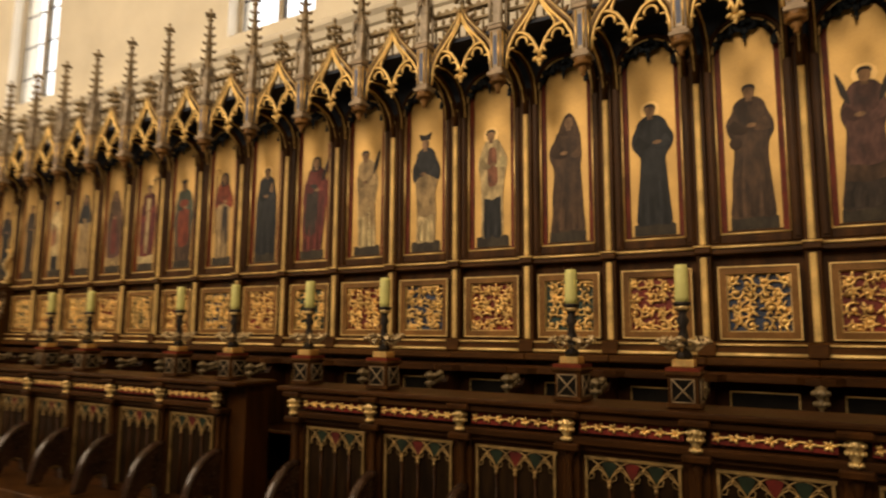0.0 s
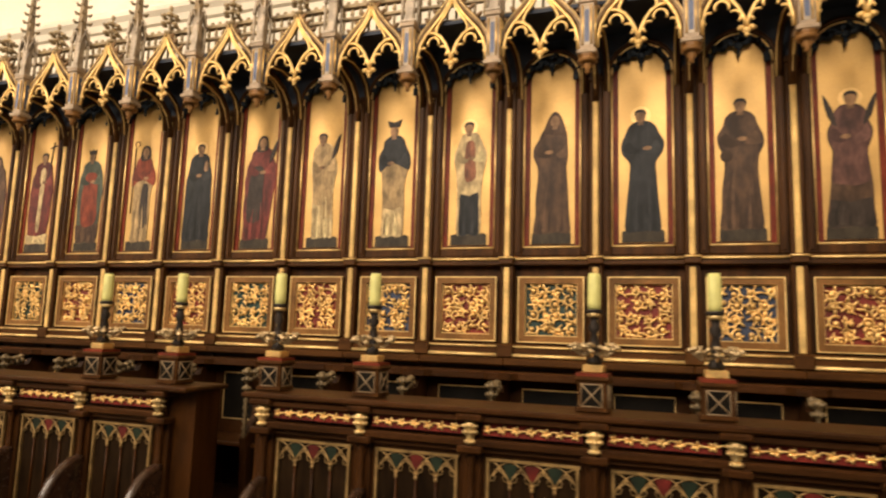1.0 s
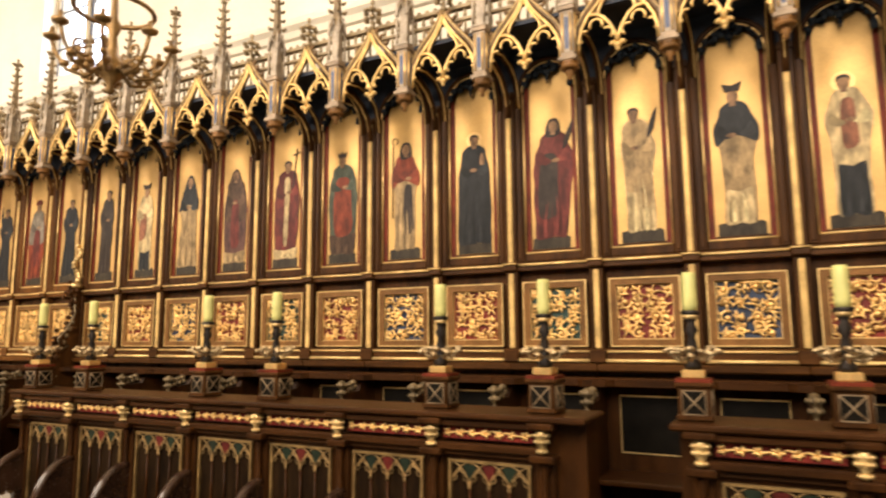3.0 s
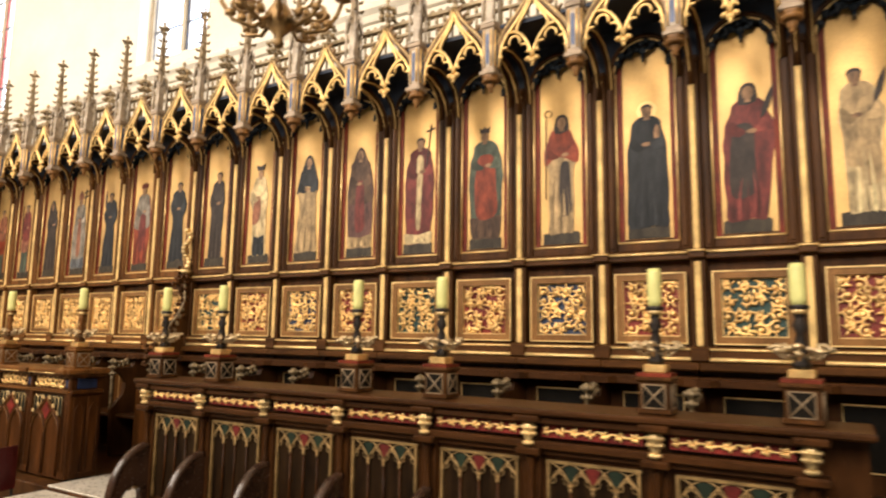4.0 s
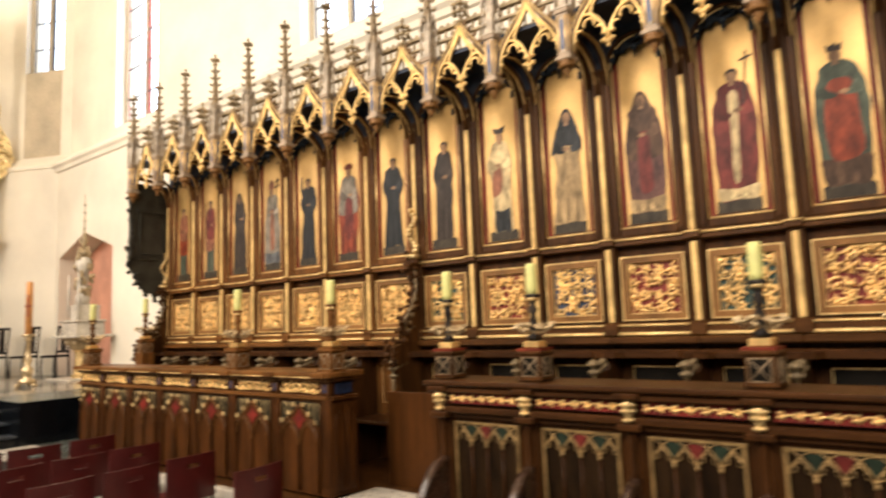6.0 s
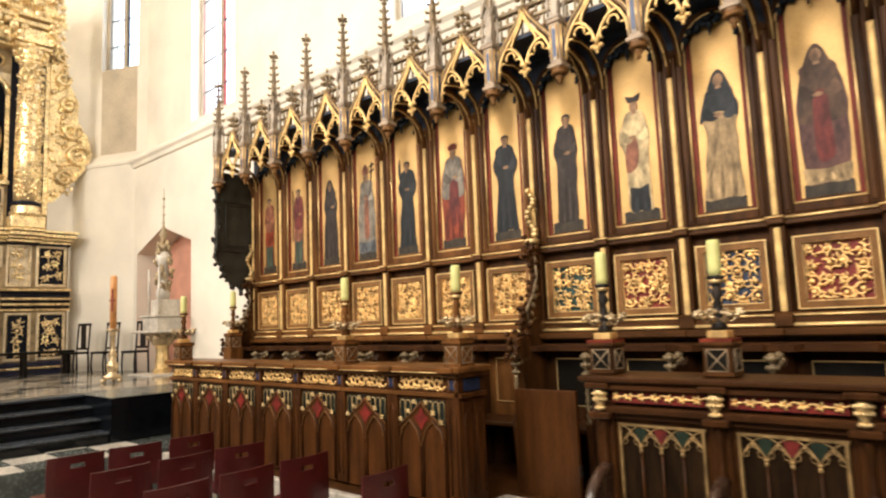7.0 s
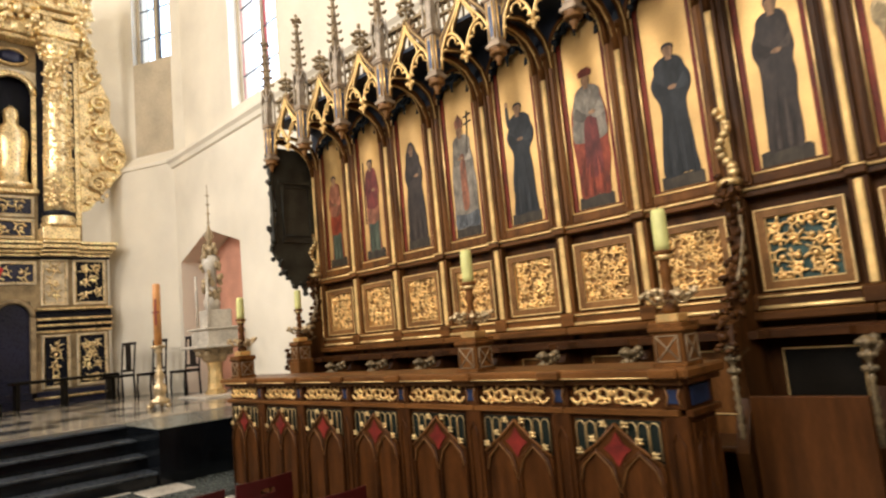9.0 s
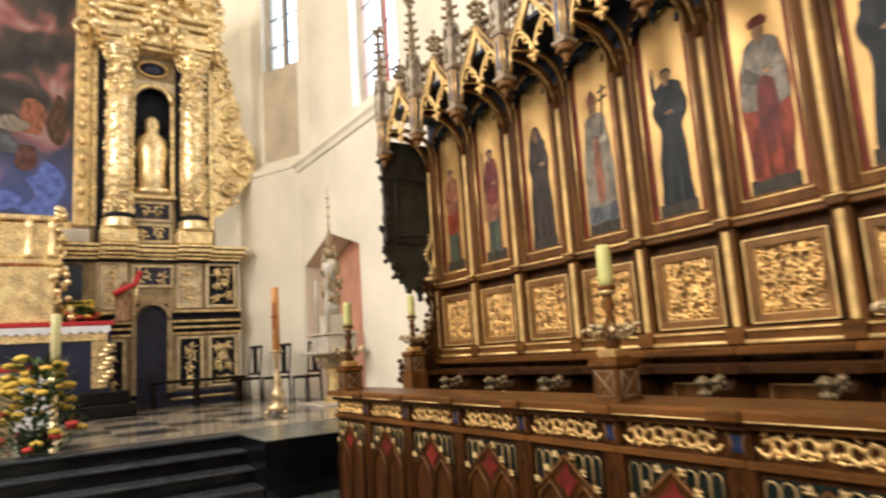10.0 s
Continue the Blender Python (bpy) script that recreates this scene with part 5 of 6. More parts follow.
def candle_stand(x, y, lift=0.0, wood=DARK, lean=0.0):
    t = thing("candle_stand", "yellow candle on a leafy holder over a wooden pedestal", "candle stand", (x, y, lift), "candle stands on the desks", "", lean)
    ped = piece("pedestal", "pedestal", lambda g: (g.box(-0.075, 0.075, -0.075, 0.075, 1.045, 1.215, 0.005), g.box(-0.09, 0.09, -0.09, 0.09, 1.205, 1.23, 0.008), g.box(-0.085, 0.085, -0.085, 0.085, 1.045, 1.07, 0.005)), wood, t)
    piece("cross_panel", "cross_panel", lambda g: (g.box(-0.055, 0.055, -0.08, -0.072, 1.075, 1.19), g.box(0.072, 0.08, -0.055, 0.055, 1.075, 1.19)), BLACKP if wood is DARK else OAK, ped)
    bars = mat("dull_brown_bars", (0.26, 0.18, 0.10), 0.5)
    for quarter in (0, radians(90)):
        piece("cross_frame", "cross_frame", lambda g: g.tube([(-0.055, -0.082, 1.075), (0.055, -0.082, 1.075), (0.055, -0.082, 1.19), (-0.055, -0.082, 1.19), (-0.055, -0.082, 1.075)], 0.0045, 4), bars, ped, rz=quarter)
        for s in (-1, 1):
            piece("cross_bar", f"cross_bar{s}", lambda g, s=s: g.tube([(-0.052 * s, -0.082, 1.078), (0.052 * s, -0.082, 1.187)], 0.0045, 4), bars, ped, rz=quarter)
    piece("red_fillet", "red_fillet", lambda g: g.box(-0.084, 0.084, -0.084, 0.084, 1.23, 1.248), RED_D if wood is DARK else OAK, t)
    piece("gilt_block", "gilt_block", lambda g: g.box(-0.055, 0.055, -0.055, 0.055, 1.248, 1.29, 0.006), GOLD, t)
    piece("stem", "candle_stem", lambda g: g.lathe([(0.035, 1.29), (0.045, 1.31), (0.022, 1.345), (0.028, 1.41), (0.018, 1.455), (0.034, 1.49), (0.02, 1.52), (0.03, 1.553), (0.048, 1.575), (0.048, 1.585), (0.03, 1.59)], n=10), IRON if wood is DARK else OAK, t)
    piece("leaf_cup", "leaf_cup", bracket_leaves, SILVER, t, "tarnished silver leaf bracket")
    piece("ring", "candle_ring", lambda g: g.lathe([(0.036, 1.545), (0.042, 1.56), (0.036, 1.57)], n=10), GOLD_PALE, t)
    piece("candle", "candle", lambda g: g.lathe([(0.034, 1.585), (0.036, 1.62), (0.035, 1.762), (0.03, 1.785), (0.01, 1.775)], n=14), WAX, t, "pale yellow-green wax candle")
    piece("wick", "wick", lambda g: g.tube([(0, 0, 1.77), (0.003, 0, 1.80)], 0.003, 4), IRON, t)


for i, cx in enumerate((-1.255, -1.865, -3.183, -3.855, -4.64, -5.30, -6.60, -7.265, -8.605, -9.295)):
    candle_stand(cx, -1.165, 0.004, DARK, (0.04, -0.05, 0.02)[i % 3])
for i, cx in enumerate((-10.47, -11.755)):
    candle_stand(cx, -1.2, 0.025, OAK, 0.03 * i)
candle_stand(-14.69, -1.22, 0.025, OAK)
candle_stand(-15.02, -0.40, 0.11, OAK)
piece("end_post", "end_post", lambda g: g.box(-0.09, 0.09, -0.09, 0.09, 0.08, 1.156, 0.006), OAK, thing("stall_end_post", "brown oak end post of the stalls under a candle", "post", (-15.02, -0.40, 0)))

# ---- dark red chairs in the nave ----


def red_chair(x, y, turn):
    t = thing("red_chair", "dark red chair with a slotted curved back", "chair", (x, y, FLOOR), "dark red chairs", "", turn)

    def back(g):
        us = [-1 + 0.25 * i for i in range(9)]
        strip = [(0.20 - 0.03 * u * u, 0.225 * u) for u in us] + [(0.215 - 0.03 * u * u, 0.225 * u) for u in us[::-1]]
        g.prism(strip, 0.44, 0.70, "z")
        g.prism([(x, y * 0.985) for x, y in strip], 0.735, 0.80, "z")
        for s in (-1, 1):
            half = [(x, y) for x, y in strip if s * y > 0.05]
            g.prism(half, 0.699, 0.736, "z")

    piece("backrest", "red_backrest", back, REDSEAT, t)
    piece("seat", "red_seat", lambda g: g.box(-0.22, 0.19, -0.22, 0.22, 0.43, 0.455, 0.012), REDSEAT, t)
    for sx, sy in ((-0.19, -0.2), (-0.19, 0.2), (0.18, -0.2), (0.18, 0.2)):
        piece("leg", "red_leg", lambda g: g.tube([(0, 0, 0.0), (0, 0, 0.44)], 0.011, 6), IRON, t, at=(sx, sy, 0))


for i, cx in enumerate((-13.55, -12.65, -11.75, -10.85)):
    for j, cy in enumerate((-1.78, -2.29, -2.80)):
        if i == 3 and j:
            continue
        red_chair(cx + 0.02 * ((i * 3 + j) % 3), cy, radians((3, -4, 2, 5)[(i + j) % 4]))

# ---- the high altar ----
AX = -22.3
altar = thing("high_altar", "gilded baroque high altar with columns, painting and navy panels", "altar", (AX, -0.15, 0), "", "", radians(90))


def apart_(name, build, m, label="", at=(0, 0, 0)):
    g = G()
    build(g)
    return part(name, g.mesh(name, m), altar, label, at)


# local x runs along the altar, local -y towards the nave
apart_("plinth", lambda g: (g.box(-7.0, 0.14, -0.12, 0.3, CHOIR, 0.80), g.box(-7.0, 0.12, -0.08, 0.3, 0.80, 0.92, 0.01)), NAVY)
apart_("plinth_moulding", lambda g: (g.tube([(-1.15, -0.13, 0.80), (0.14, -0.13, 0.80)], 0.025, 6), g.tube([(-2.5, -0.13, 0.80), (-1.75, -0.13, 0.80)], 0.025, 6)), ALTAR_GOLD)
apart_("backing", lambda g: (g.box(-1.18, 0.10, -0.02, 0.3, 0.92, 3.30), g.box(-7.0, -1.72, -0.02, 0.3, 0.92, 3.30), g.box(-1.72, -1.18, -0.02, 0.3, 2.5, 3.3), g.box(-1.72, -1.18, 0.2, 0.3, 0.7, 2.5)), ALTAR_BOARD, "tan gilded boards")


def arch_door(g):
    pts = [(-1.70, 0.70), (-1.19, 0.70), (-1.19, 2.22)] + [(-1.445 + 0.255 * math.cos(t), 2.22 + 0.25 * math.sin(t)) for t in np.linspace(0.2, 2.94, 9)] + [(-1.70, 2.22)]
    g.prism(pts, 0.02, 0.08)


apart_("door", arch_door, NAVY, "navy arched altar door")
apart_("door_arch", lambda g: (g.tube([(-1.445 + 0.30 * math.cos(t), -0.06, 2.22 + 0.29 * math.sin(t)) for t in np.linspace(0, 3.14, 12)], 0.045, 6), g.box(-1.79, -1.70, -0.08, 0.02, 0.7, 2.22, 0.01), g.box(-1.19, -1.10, -0.08, 0.02, 0.7, 2.22, 0.01)), STONEP)
for x0, x1 in ((-1.10, 0.14), (-7.0, -1.78)):
    apart_("middle_moulding", lambda g: [g.box(x0, x1, -0.05 - d, 0, z, z + 0.045, 0.01) for z, d in ((1.93, 0.03), (2.04, 0.08), (2.15, 0.1), (2.33, 0.09))], ALTAR_GOLD)
    apart_("dark_moulding", lambda g: [g.box(x0, x1, -0.03 - d, 0, z, z + 0.06, 0.005) for z, d in ((1.978, 0.01), (2.088, 0.04), (2.20, 0.05), (2.265, 0.02))], INK)


def relief_panel(name, x0, x1, z0, z1, seed, field=INK, cell=0.2):
    w, h, c, m = x1 - x0, z1 - z0, (x0 + x1) / 2, (z0 + z1) / 2
    fr = apart_(name, lambda g: (g.box(x0, x1, -0.055, -0.02, z1 - 0.04, z1, 0.008), g.box(x0, x1, -0.055, -0.02, z0, z0 + 0.04, 0.008), g.box(x0, x0 + 0.04, -0.055, -0.02, z0 + 0.04, z1 - 0.04, 0.008), g.box(x1 - 0.04, x1, -0.055, -0.02, z0 + 0.04, z1 - 0.04, 0.008)), ALTAR_FRAME)
    apart_("gilt_fillet", lambda g: g.tube([(x0 + 0.045, -0.05, z0 + 0.045), (x0 + 0.045, -0.05, z1 - 0.045), (x1 - 0.045, -0.05, z1 - 0.045), (x1 - 0.045, -0.05, z0 + 0.045), (x0 + 0.045, -0.05, z0 + 0.045)], 0.012, 4), ALTAR_GOLD)
    g = G()
    g.box(x0 + 0.04, x1 - 0.04, -0.03, -0.018, z0 + 0.04, z1 - 0.04)
    part("panel_field", g.mesh("panel_field", field), fr)
    g = G()
    foliage(g, w - 0.2, h - 0.16, seed, -0.035, cell, 0.024)
    part("gilt_relief", g.mesh("gilt_relief", ALTAR_GOLD), fr, "gilt relief carving", (c, 0, m))


relief_panel("relief_panel", -1.02, -0.56, 0.95, 1.9, 1)
relief_panel("relief_panel", -0.46, 0.06, 0.95, 1.9, 2)
relief_panel("relief_panel", -1.02, -0.58, 2.42, 3.26, 3, ALTAR_FRAME)
relief_panel("relief_panel", -0.50, 0.06, 2.42, 3.26, 4)
relief_panel("relief_panel", -1.78, -1.08, 2.80, 3.22, 5, NAVY)
relief_panel("relief_panel", -2.34, -1.86, 2.42, 3.26, 6, ALTAR_FRAME)
relief_panel("relief_panel", -2.36, -1.86, 0.95, 1.9, 7)
apart_("blue_panel", lambda g: g.box(-3.05, -2.55, -0.06, -0.02, 2.55, 3.2, 0.01), BLUE)


def cornice(g):
    for z, d, h in ((3.30, 0.08, 0.05), (3.36, 0.16, 0.05), (3.42, 0.26, 0.07), (3.50, 0.32, 0.05)):
        g.box(-7.0, 0.10 + d * 0.35, -d, 0.3, z, z + h, 0.008)
        g.box(-1.05, -0.45, -d - 0.14, 0.3, z + 0.002, z + h - 0.002, 0.008)
        g.box(-2.32, -1.72, -d - 0.14, 0.3, z + 0.002, z + h - 0.002, 0.008)


apart_("cornice", cornice, ALTAR_GOLD)
# blue-black strips that stand in for shadow beneath the cornice tiers
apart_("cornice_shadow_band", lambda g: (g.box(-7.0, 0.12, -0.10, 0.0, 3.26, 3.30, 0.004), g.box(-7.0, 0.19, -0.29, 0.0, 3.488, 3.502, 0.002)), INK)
apart_("upper_backing", lambda g: (g.box(-2.45, -1.83, -0.02, 0.3, 3.55, 7.4), g.box(-1.83, -1.05, 0.22, 0.3, 4.5, 7.4), g.box(-1.83, -1.05, -0.02, 0.3, 3.55, 4.5), g.box(-1.05, -0.32, -0.02, 0.3, 3.55, 7.4), g.box(-1.83, -1.05, -0.02, 0.3, 6.75, 7.4)), ALTAR_BOARD)
apart_("niche_back", lambda g: g.box(-1.83, -1.05, 0.20, 0.219, 4.5, 6.75), INK, "blue-black niche ground")
apart_("niche_head", lambda g: g.prism([(-1.83, 6.3), (-1.83, 6.75), (-1.05, 6.75), (-1.05, 6.3)] + [(-1.44 + 0.36 * math.cos(t), 6.3 + 0.36 * math.sin(t)) for t in np.linspace(0, 3.14, 10)], -0.02, 0.1), ALTAR_FRAME)
for c in (-2.41, -0.38):
    apart_("gilt_strip", lambda g: g.box(c - 0.05, c + 0.05, -0.05, -0.02, 3.9, 7.2, 0.01), ALTAR_GOLD)
for c in (-2.30, -1.91, -0.97, -0.50):
    apart_("dark_strip", lambda g: g.box(c - 0.07, c + 0.07, -0.032, -0.02, 3.6, 7.2), INK)
apart_("niche_frame", lambda g: (g.box(-1.83, -1.75, -0.06, 0.0, 4.5, 6.3, 0.01), g.box(-1.13, -1.05, -0.06, 0.0, 4.5, 6.3, 0.01), g.tube([(-1.44 + 0.36 * math.cos(t), -0.03, 6.3 + 0.36 * math.sin(t)) for t in np.linspace(0, 3.14, 10)], 0.06, 6), g.box(-1.85, -1.03, -0.12, 0.0, 4.44, 4.52, 0.01)), ALTAR_GOLD)
apart_("niche_oval", lambda g: (g.lump(-1.44, -0.03, 6.98, 0.24, 0.05, 0.13)), NAVY)
apart_("niche_oval_rim", lambda g: g.tube([(-1.44 + 0.26 * math.cos(t), -0.05, 6.98 + 0.15 * math.sin(t)) for t in np.linspace(0, 6.28, 16)], 0.03, 5), GOLD_PALE)
relief_panel("relief_panel", -1.80, -1.10, 3.62, 3.98, 8, NAVY)
relief_panel("relief_panel", -1.80, -1.10, 4.02, 4.40, 9, NAVY)


def column(x):
    t = apart_("column_base", lambda g: (g.box(x - 0.3, x + 0.3, -0.44, -0.02, 3.56, 3.80, 0.015), g.lathe([(0.27, 3.80), (0.29, 3.86), (0.25, 3.92), (0.27, 3.97), (0.235, 4.02)], x, -0.23, 18)), ALTAR_GOLD)
    ring = G()
    ring.lathe([(0.24, 4.0), (0.262, 4.02), (0.262, 4.07), (0.24, 4.09)], x, -0.23, 18)
    part("dark_ring", ring.mesh("dark_ring", INK), t)

    def shaft(g):
        rnd = random.Random(int(-x * 100))
        g.lathe([(0.225, 4.0), (0.23, 5.0), (0.215, 6.0), (0.195, 6.95)], x, -0.23, 18)
        for i in range(330):
            a, z = rnd.uniform(3.3, 6.2), rnd.uniform(4.05, 6.9)
            r = 0.23
            g.lump(x + r * math.cos(a), -0.23 + r * math.sin(a), z, rnd.uniform(0.02, 0.05), rnd.uniform(0.015, 0.03), rnd.uniform(0.02, 0.06), rnd.uniform(-0.8, 0.8))

    g = G()
    shaft(g)
    part("column_shaft", g.mesh("column_shaft", ALTAR_GOLD), t, "gilt column wound with relief carving")

    def capital_(g):
        g.lathe([(0.2, 6.93), (0.23, 6.97), (0.2, 7.0), (0.24, 7.1), (0.31, 7.25)], x, -0.23, 12)
        for z, r in ((7.05, 0.24), (7.17, 0.29)):
            for a in np.arange(0, 6.28, 0.63):
                g.lump(x + r * math.cos(a), -0.23 + r * math.sin(a), z, 0.06, 0.05, 0.06)

    g = G()
    capital_(g)
    part("column_capital", g.mesh("column_capital", ALTAR_GOLD), t)


column(-2.02)
column(-0.76)


def entablature(g):
    rnd = random.Random(31)
    for z, d, h in ((7.25, 0.3, 0.08), (7.34, 0.36, 0.3), (7.66, 0.45, 0.1), (7.78, 0.55, 0.08)):
        g.box(-2.45, -0.32, -d, 0.3, z, z + h, 0.01)
        g.box(-1.1, -0.42, -d - 0.14, 0.3, z + 0.003, z + h - 0.003, 0.01)
        g.box(-2.36, -1.68, -d - 0.14, 0.3, z + 0.003, z + h - 0.003, 0.01)
    for i in range(150):
        g.lump(rnd.uniform(-2.5, -0.2), rnd.uniform(-0.6, -0.35), rnd.uniform(7.3, 8.5), rnd.uniform(0.05, 0.13), 0.07, rnd.uniform(0.04, 0.1), rnd.uniform(0, 3))
    g.box(-2.4, -0.3, -0.3, 0.3, 7.85, 8.6)


apart_("entablature", entablature, ALTAR_GOLD)


def wing(g):
    rnd = random.Random(12)
    g.prism([(-0.34, 4.15), (-0.2, 4.2), (0.05, 4.55), (0.38, 4.95), (0.5, 5.3), (0.42, 5.65), (0.2, 6.0), (0.22, 6.4), (0.02, 6.8), (-0.1, 7.5), (-0.34, 7.6)], -0.08, 0.0)
    for c, z, r, s in ((0.22, 5.2, 0.26, 1), (0.05, 5.75, 0.2, -1), (0.0, 6.3, 0.17, 1), (-0.12, 6.85, 0.15, -1), (-0.05, 4.7, 0.18, 1), (-0.15, 7.3, 0.12, 1)):
        g.tube(spiral(c, z, r, 0.5, 1.4, -0.11, 18, 0.04, s), 0.05, 6, 0.025)
    for i in range(90):
        z = rnd.uniform(4.3, 7.5)
        w = 0.42 * math.exp(-((z - 5.3) / 0.8) ** 2) - 0.02
        g.lump(rnd.uniform(-0.32, w), rnd.uniform(-0.14, -0.08), z, rnd.uniform(0.03, 0.08), 0.04, rnd.uniform(0.03, 0.06), rnd.uniform(0, 3))


apart_("scroll_wing", wing, ALTAR_GOLD, "gilt scrolling wing beside the columns")
apart_("picture_frame", lambda g: (g.box(-2.72, -2.46, -0.16, 0.1, 3.86, 9.5, 0.03), g.box(-7.0, -2.72, -0.12, 0.1, 3.60, 3.95, 0.02), [g.lump(-2.59, -0.17, z, 0.07, 0.05, 0.11) for z in np.arange(4.2, 9.4, 0.3)]), GOLD_PALE)
apart_("frame_scroll", lambda g: (g.tube(spiral(-2.62, 7.5, 0.2, 0, 1.3, -0.2, 16, 0.03), 0.06, 6, 0.03)), ALTAR_GOLD)

DRAPERY = paint("blue_drapery", (0.10, 0.14, 0.40))
PICTURE = bpy.data.materials.new("dark_painting")
PICTURE.use_nodes = True
pn, pl = PICTURE.node_tree.nodes, PICTURE.node_tree.links.new
tc, nz, rp = pn.new("ShaderNodeTexCoord"), pn.new("ShaderNodeTexNoise"), pn.new("ShaderNodeValToRGB")
nz.inputs["Scale"].default_value, nz.inputs["Detail"].default_value, nz.inputs["Distortion"].default_value = 1.1, 2, 0.6
cols = ((0.44, (0.02, 0.018, 0.02)), (0.53, (0.05, 0.04, 0.035)), (0.60, (0.24, 0.09, 0.08)), (0.68, (0.34, 0.26, 0.22)))
rp.color_ramp.elements[0].position, rp.color_ramp.elements[0].color = 0.0, (0.010, 0.010, 0.014, 1)
rp.color_ramp.elements[1].position, rp.color_ramp.elements[1].color = 1.0, (0.1, 0.12, 0.3, 1)
for p_, c_ in cols:
    rp.color_ramp.elements.new(p_).color = (*c_, 1)
sep, hgt, nz2, mlt, mixc = pn.new("ShaderNodeSeparateXYZ"), pn.new("ShaderNodeMapRange"), pn.new("ShaderNodeTexNoise"), pn.new("ShaderNodeMath"), pn.new("ShaderNodeMixRGB")
hgt.inputs[1].default_value, hgt.inputs[2].default_value = 5.6, 4.4
nz2.inputs["Scale"].default_value = 1.6
mlt.operation, mixc.inputs[2].default_value = 'MULTIPLY', (0.07, 0.11, 0.36, 1)
pl(tc.outputs["Object"], nz.inputs["Vector"])
pl(tc.outputs["Object"], nz2.inputs["Vector"])
pl(tc.outputs["Object"], sep.inputs[0])
pl(sep.outputs[2], hgt.inputs[0])
pl(hgt.outputs[0], mlt.inputs[0])
pl(nz2.outputs[0], mlt.inputs[1])
pl(mlt.outputs[0], mixc.inputs[0])
pl(nz.outputs[0], rp.inputs[0])
pl(rp.outputs[0], mixc.inputs[1])
pl(mixc.outputs[0], pn["Principled BSDF"].inputs["Base Color"])
pn["Principled BSDF"].inputs["Roughness"].default_value = 0.3
apart_("painting", lambda g: g.box(-7.0, -2.7, -0.02, 0.02, 3.9, 9.5), PICTURE, "large dark altar painting")
for tone, cx, cz, w_, h_, seed in (("rose", -3.35, 5.75, 0.22, 0.40, 1), ("grey", -3.66, 5.62, 0.26, 0.16, 2), ("purple", -3.42, 5.05, 0.2, 0.28, 3), ("slate", -3.75, 5.25, 0.26, 0.2, 4), ("brown", -2.98, 5.7, 0.16, 0.5, 5), ("purple", -4.3, 5.6, 0.4, 0.6, 8)):
    r_ = random.Random(seed)
    apart_("painted_patch", lambda g: g.prism(smooth([(cx + w_ * r_.uniform(0.7, 1.1) * math.cos(a_), cz + h_ * r_.uniform(0.7, 1.1) * math.sin(a_)) for a_ in np.arange(0, 5.9, 0.785)], 3), -0.022 - 0.001 * seed, -0.015), PAINTS[tone])
for cx, cz, w_, h_, d_ in ((-3.1, 4.6, 0.34, 0.42, 0.031), (-3.2, 4.15, 0.42, 0.2, 0.032), (-3.95, 4.3, 0.6, 0.25, 0.033)):
    apart_("painted_drapery", lambda g: g.prism(smooth([(cx + w_ * (0.8 + 0.25 * math.sin(5 * a_)) * math.cos(a_), cz + h_ * (0.8 + 0.3 * math.cos(4 * a_)) * math.sin(a_)) for a_ in np.arange(0, 5.9, 0.6)], 2), -d_, -0.015), DRAPERY)
apart_("white_ledge", lambda g: (g.box(-7.0, -2.46, -0.2, 0.0, 3.56, 3.80, 0.02)), MARBLE_W)

# the gilt tabernacle on the altar table
tab = thing("altar_tabernacle", "gilded tabernacle with small columns on the altar table", "tabernacle", (-21.65, -3.55, 2.165))
piece("body", "tab_body", lambda g: (g.box(-0.22, 0.2, -0.5, 0.42, 0.0, 0.9, 0.02), g.box(-0.24, 0.26, -0.6, 0.5, 0.9, 1.02, 0.03), g.box(-0.2, 0.2, -0.45, 0.35, 1.02, 1.6, 0.02), g.box(-0.24, 0.28, -0.55, 0.46, 1.6, 1.7, 0.03)), ALTAR_GOLD, tab)
for cy in (-0.4, 0.05, 0.36):
    piece("column", "tab_column", lambda g: g.lathe([(0.07, 1.02), (0.05, 1.08), (0.05, 1.5), (0.075, 1.6)], 0.24, 0, 10), ALTAR_GOLD, tab, at=(0, cy, 0))
piece("scrollwork", "tab_scroll", lambda g: [g.lump(random.Random(i).uniform(-0.1, 0.3), 0.46 + random.Random(i + 50).uniform(-0.1, 0.14) * (1.4 - i / 60), i / 60 * 1.9, 0.06, 0.06, 0.07, i) for i in range(60)], ALTAR_GOLD, tab, "gilt scrolled side")


def statue_mesh(g, h):
    g.lathe([(0.26 * h, 0), (0.27 * h, 0.06 * h), (0.2 * h, 0.08 * h), (0.19 * h, 0.3 * h), (0.22 * h, 0.55 * h), (0.2 * h, 0.68 * h), (0.09 * h, 0.76 * h), (0.1 * h, 0.84 * h), (0.09 * h, 0.92 * h), (0.03 * h, 0.97 * h)], n=12)


g = G()
statue_mesh(g, 1.5)
st = tagged(new("niche_statue", g.mesh("niche_statue", ALTAR_GOLD)), "gilded statue standing in the altar niche", "statue")
st.matrix_world = Matrix.Translation((AX + 0.0, -1.59, 4.525)) @ Matrix.Diagonal((0.55, 0.85, 1.05, 1))
g = G()
statue_mesh(g, 0.72)
st = tagged(new("small_statue", g.mesh("small_statue", PAINTS["skin"])), "small painted statue on the altar table", "statue")
st.matrix_world = Matrix.Translation((AX + 0.55, -2.12, 2.165)) @ Matrix.Diagonal((0.6, 0.9, 1, 1))
flag = thing("red_banner", "red cloth on a short pole beside the statue", "banner", (AX + 0.62, -1.98, 2.165))
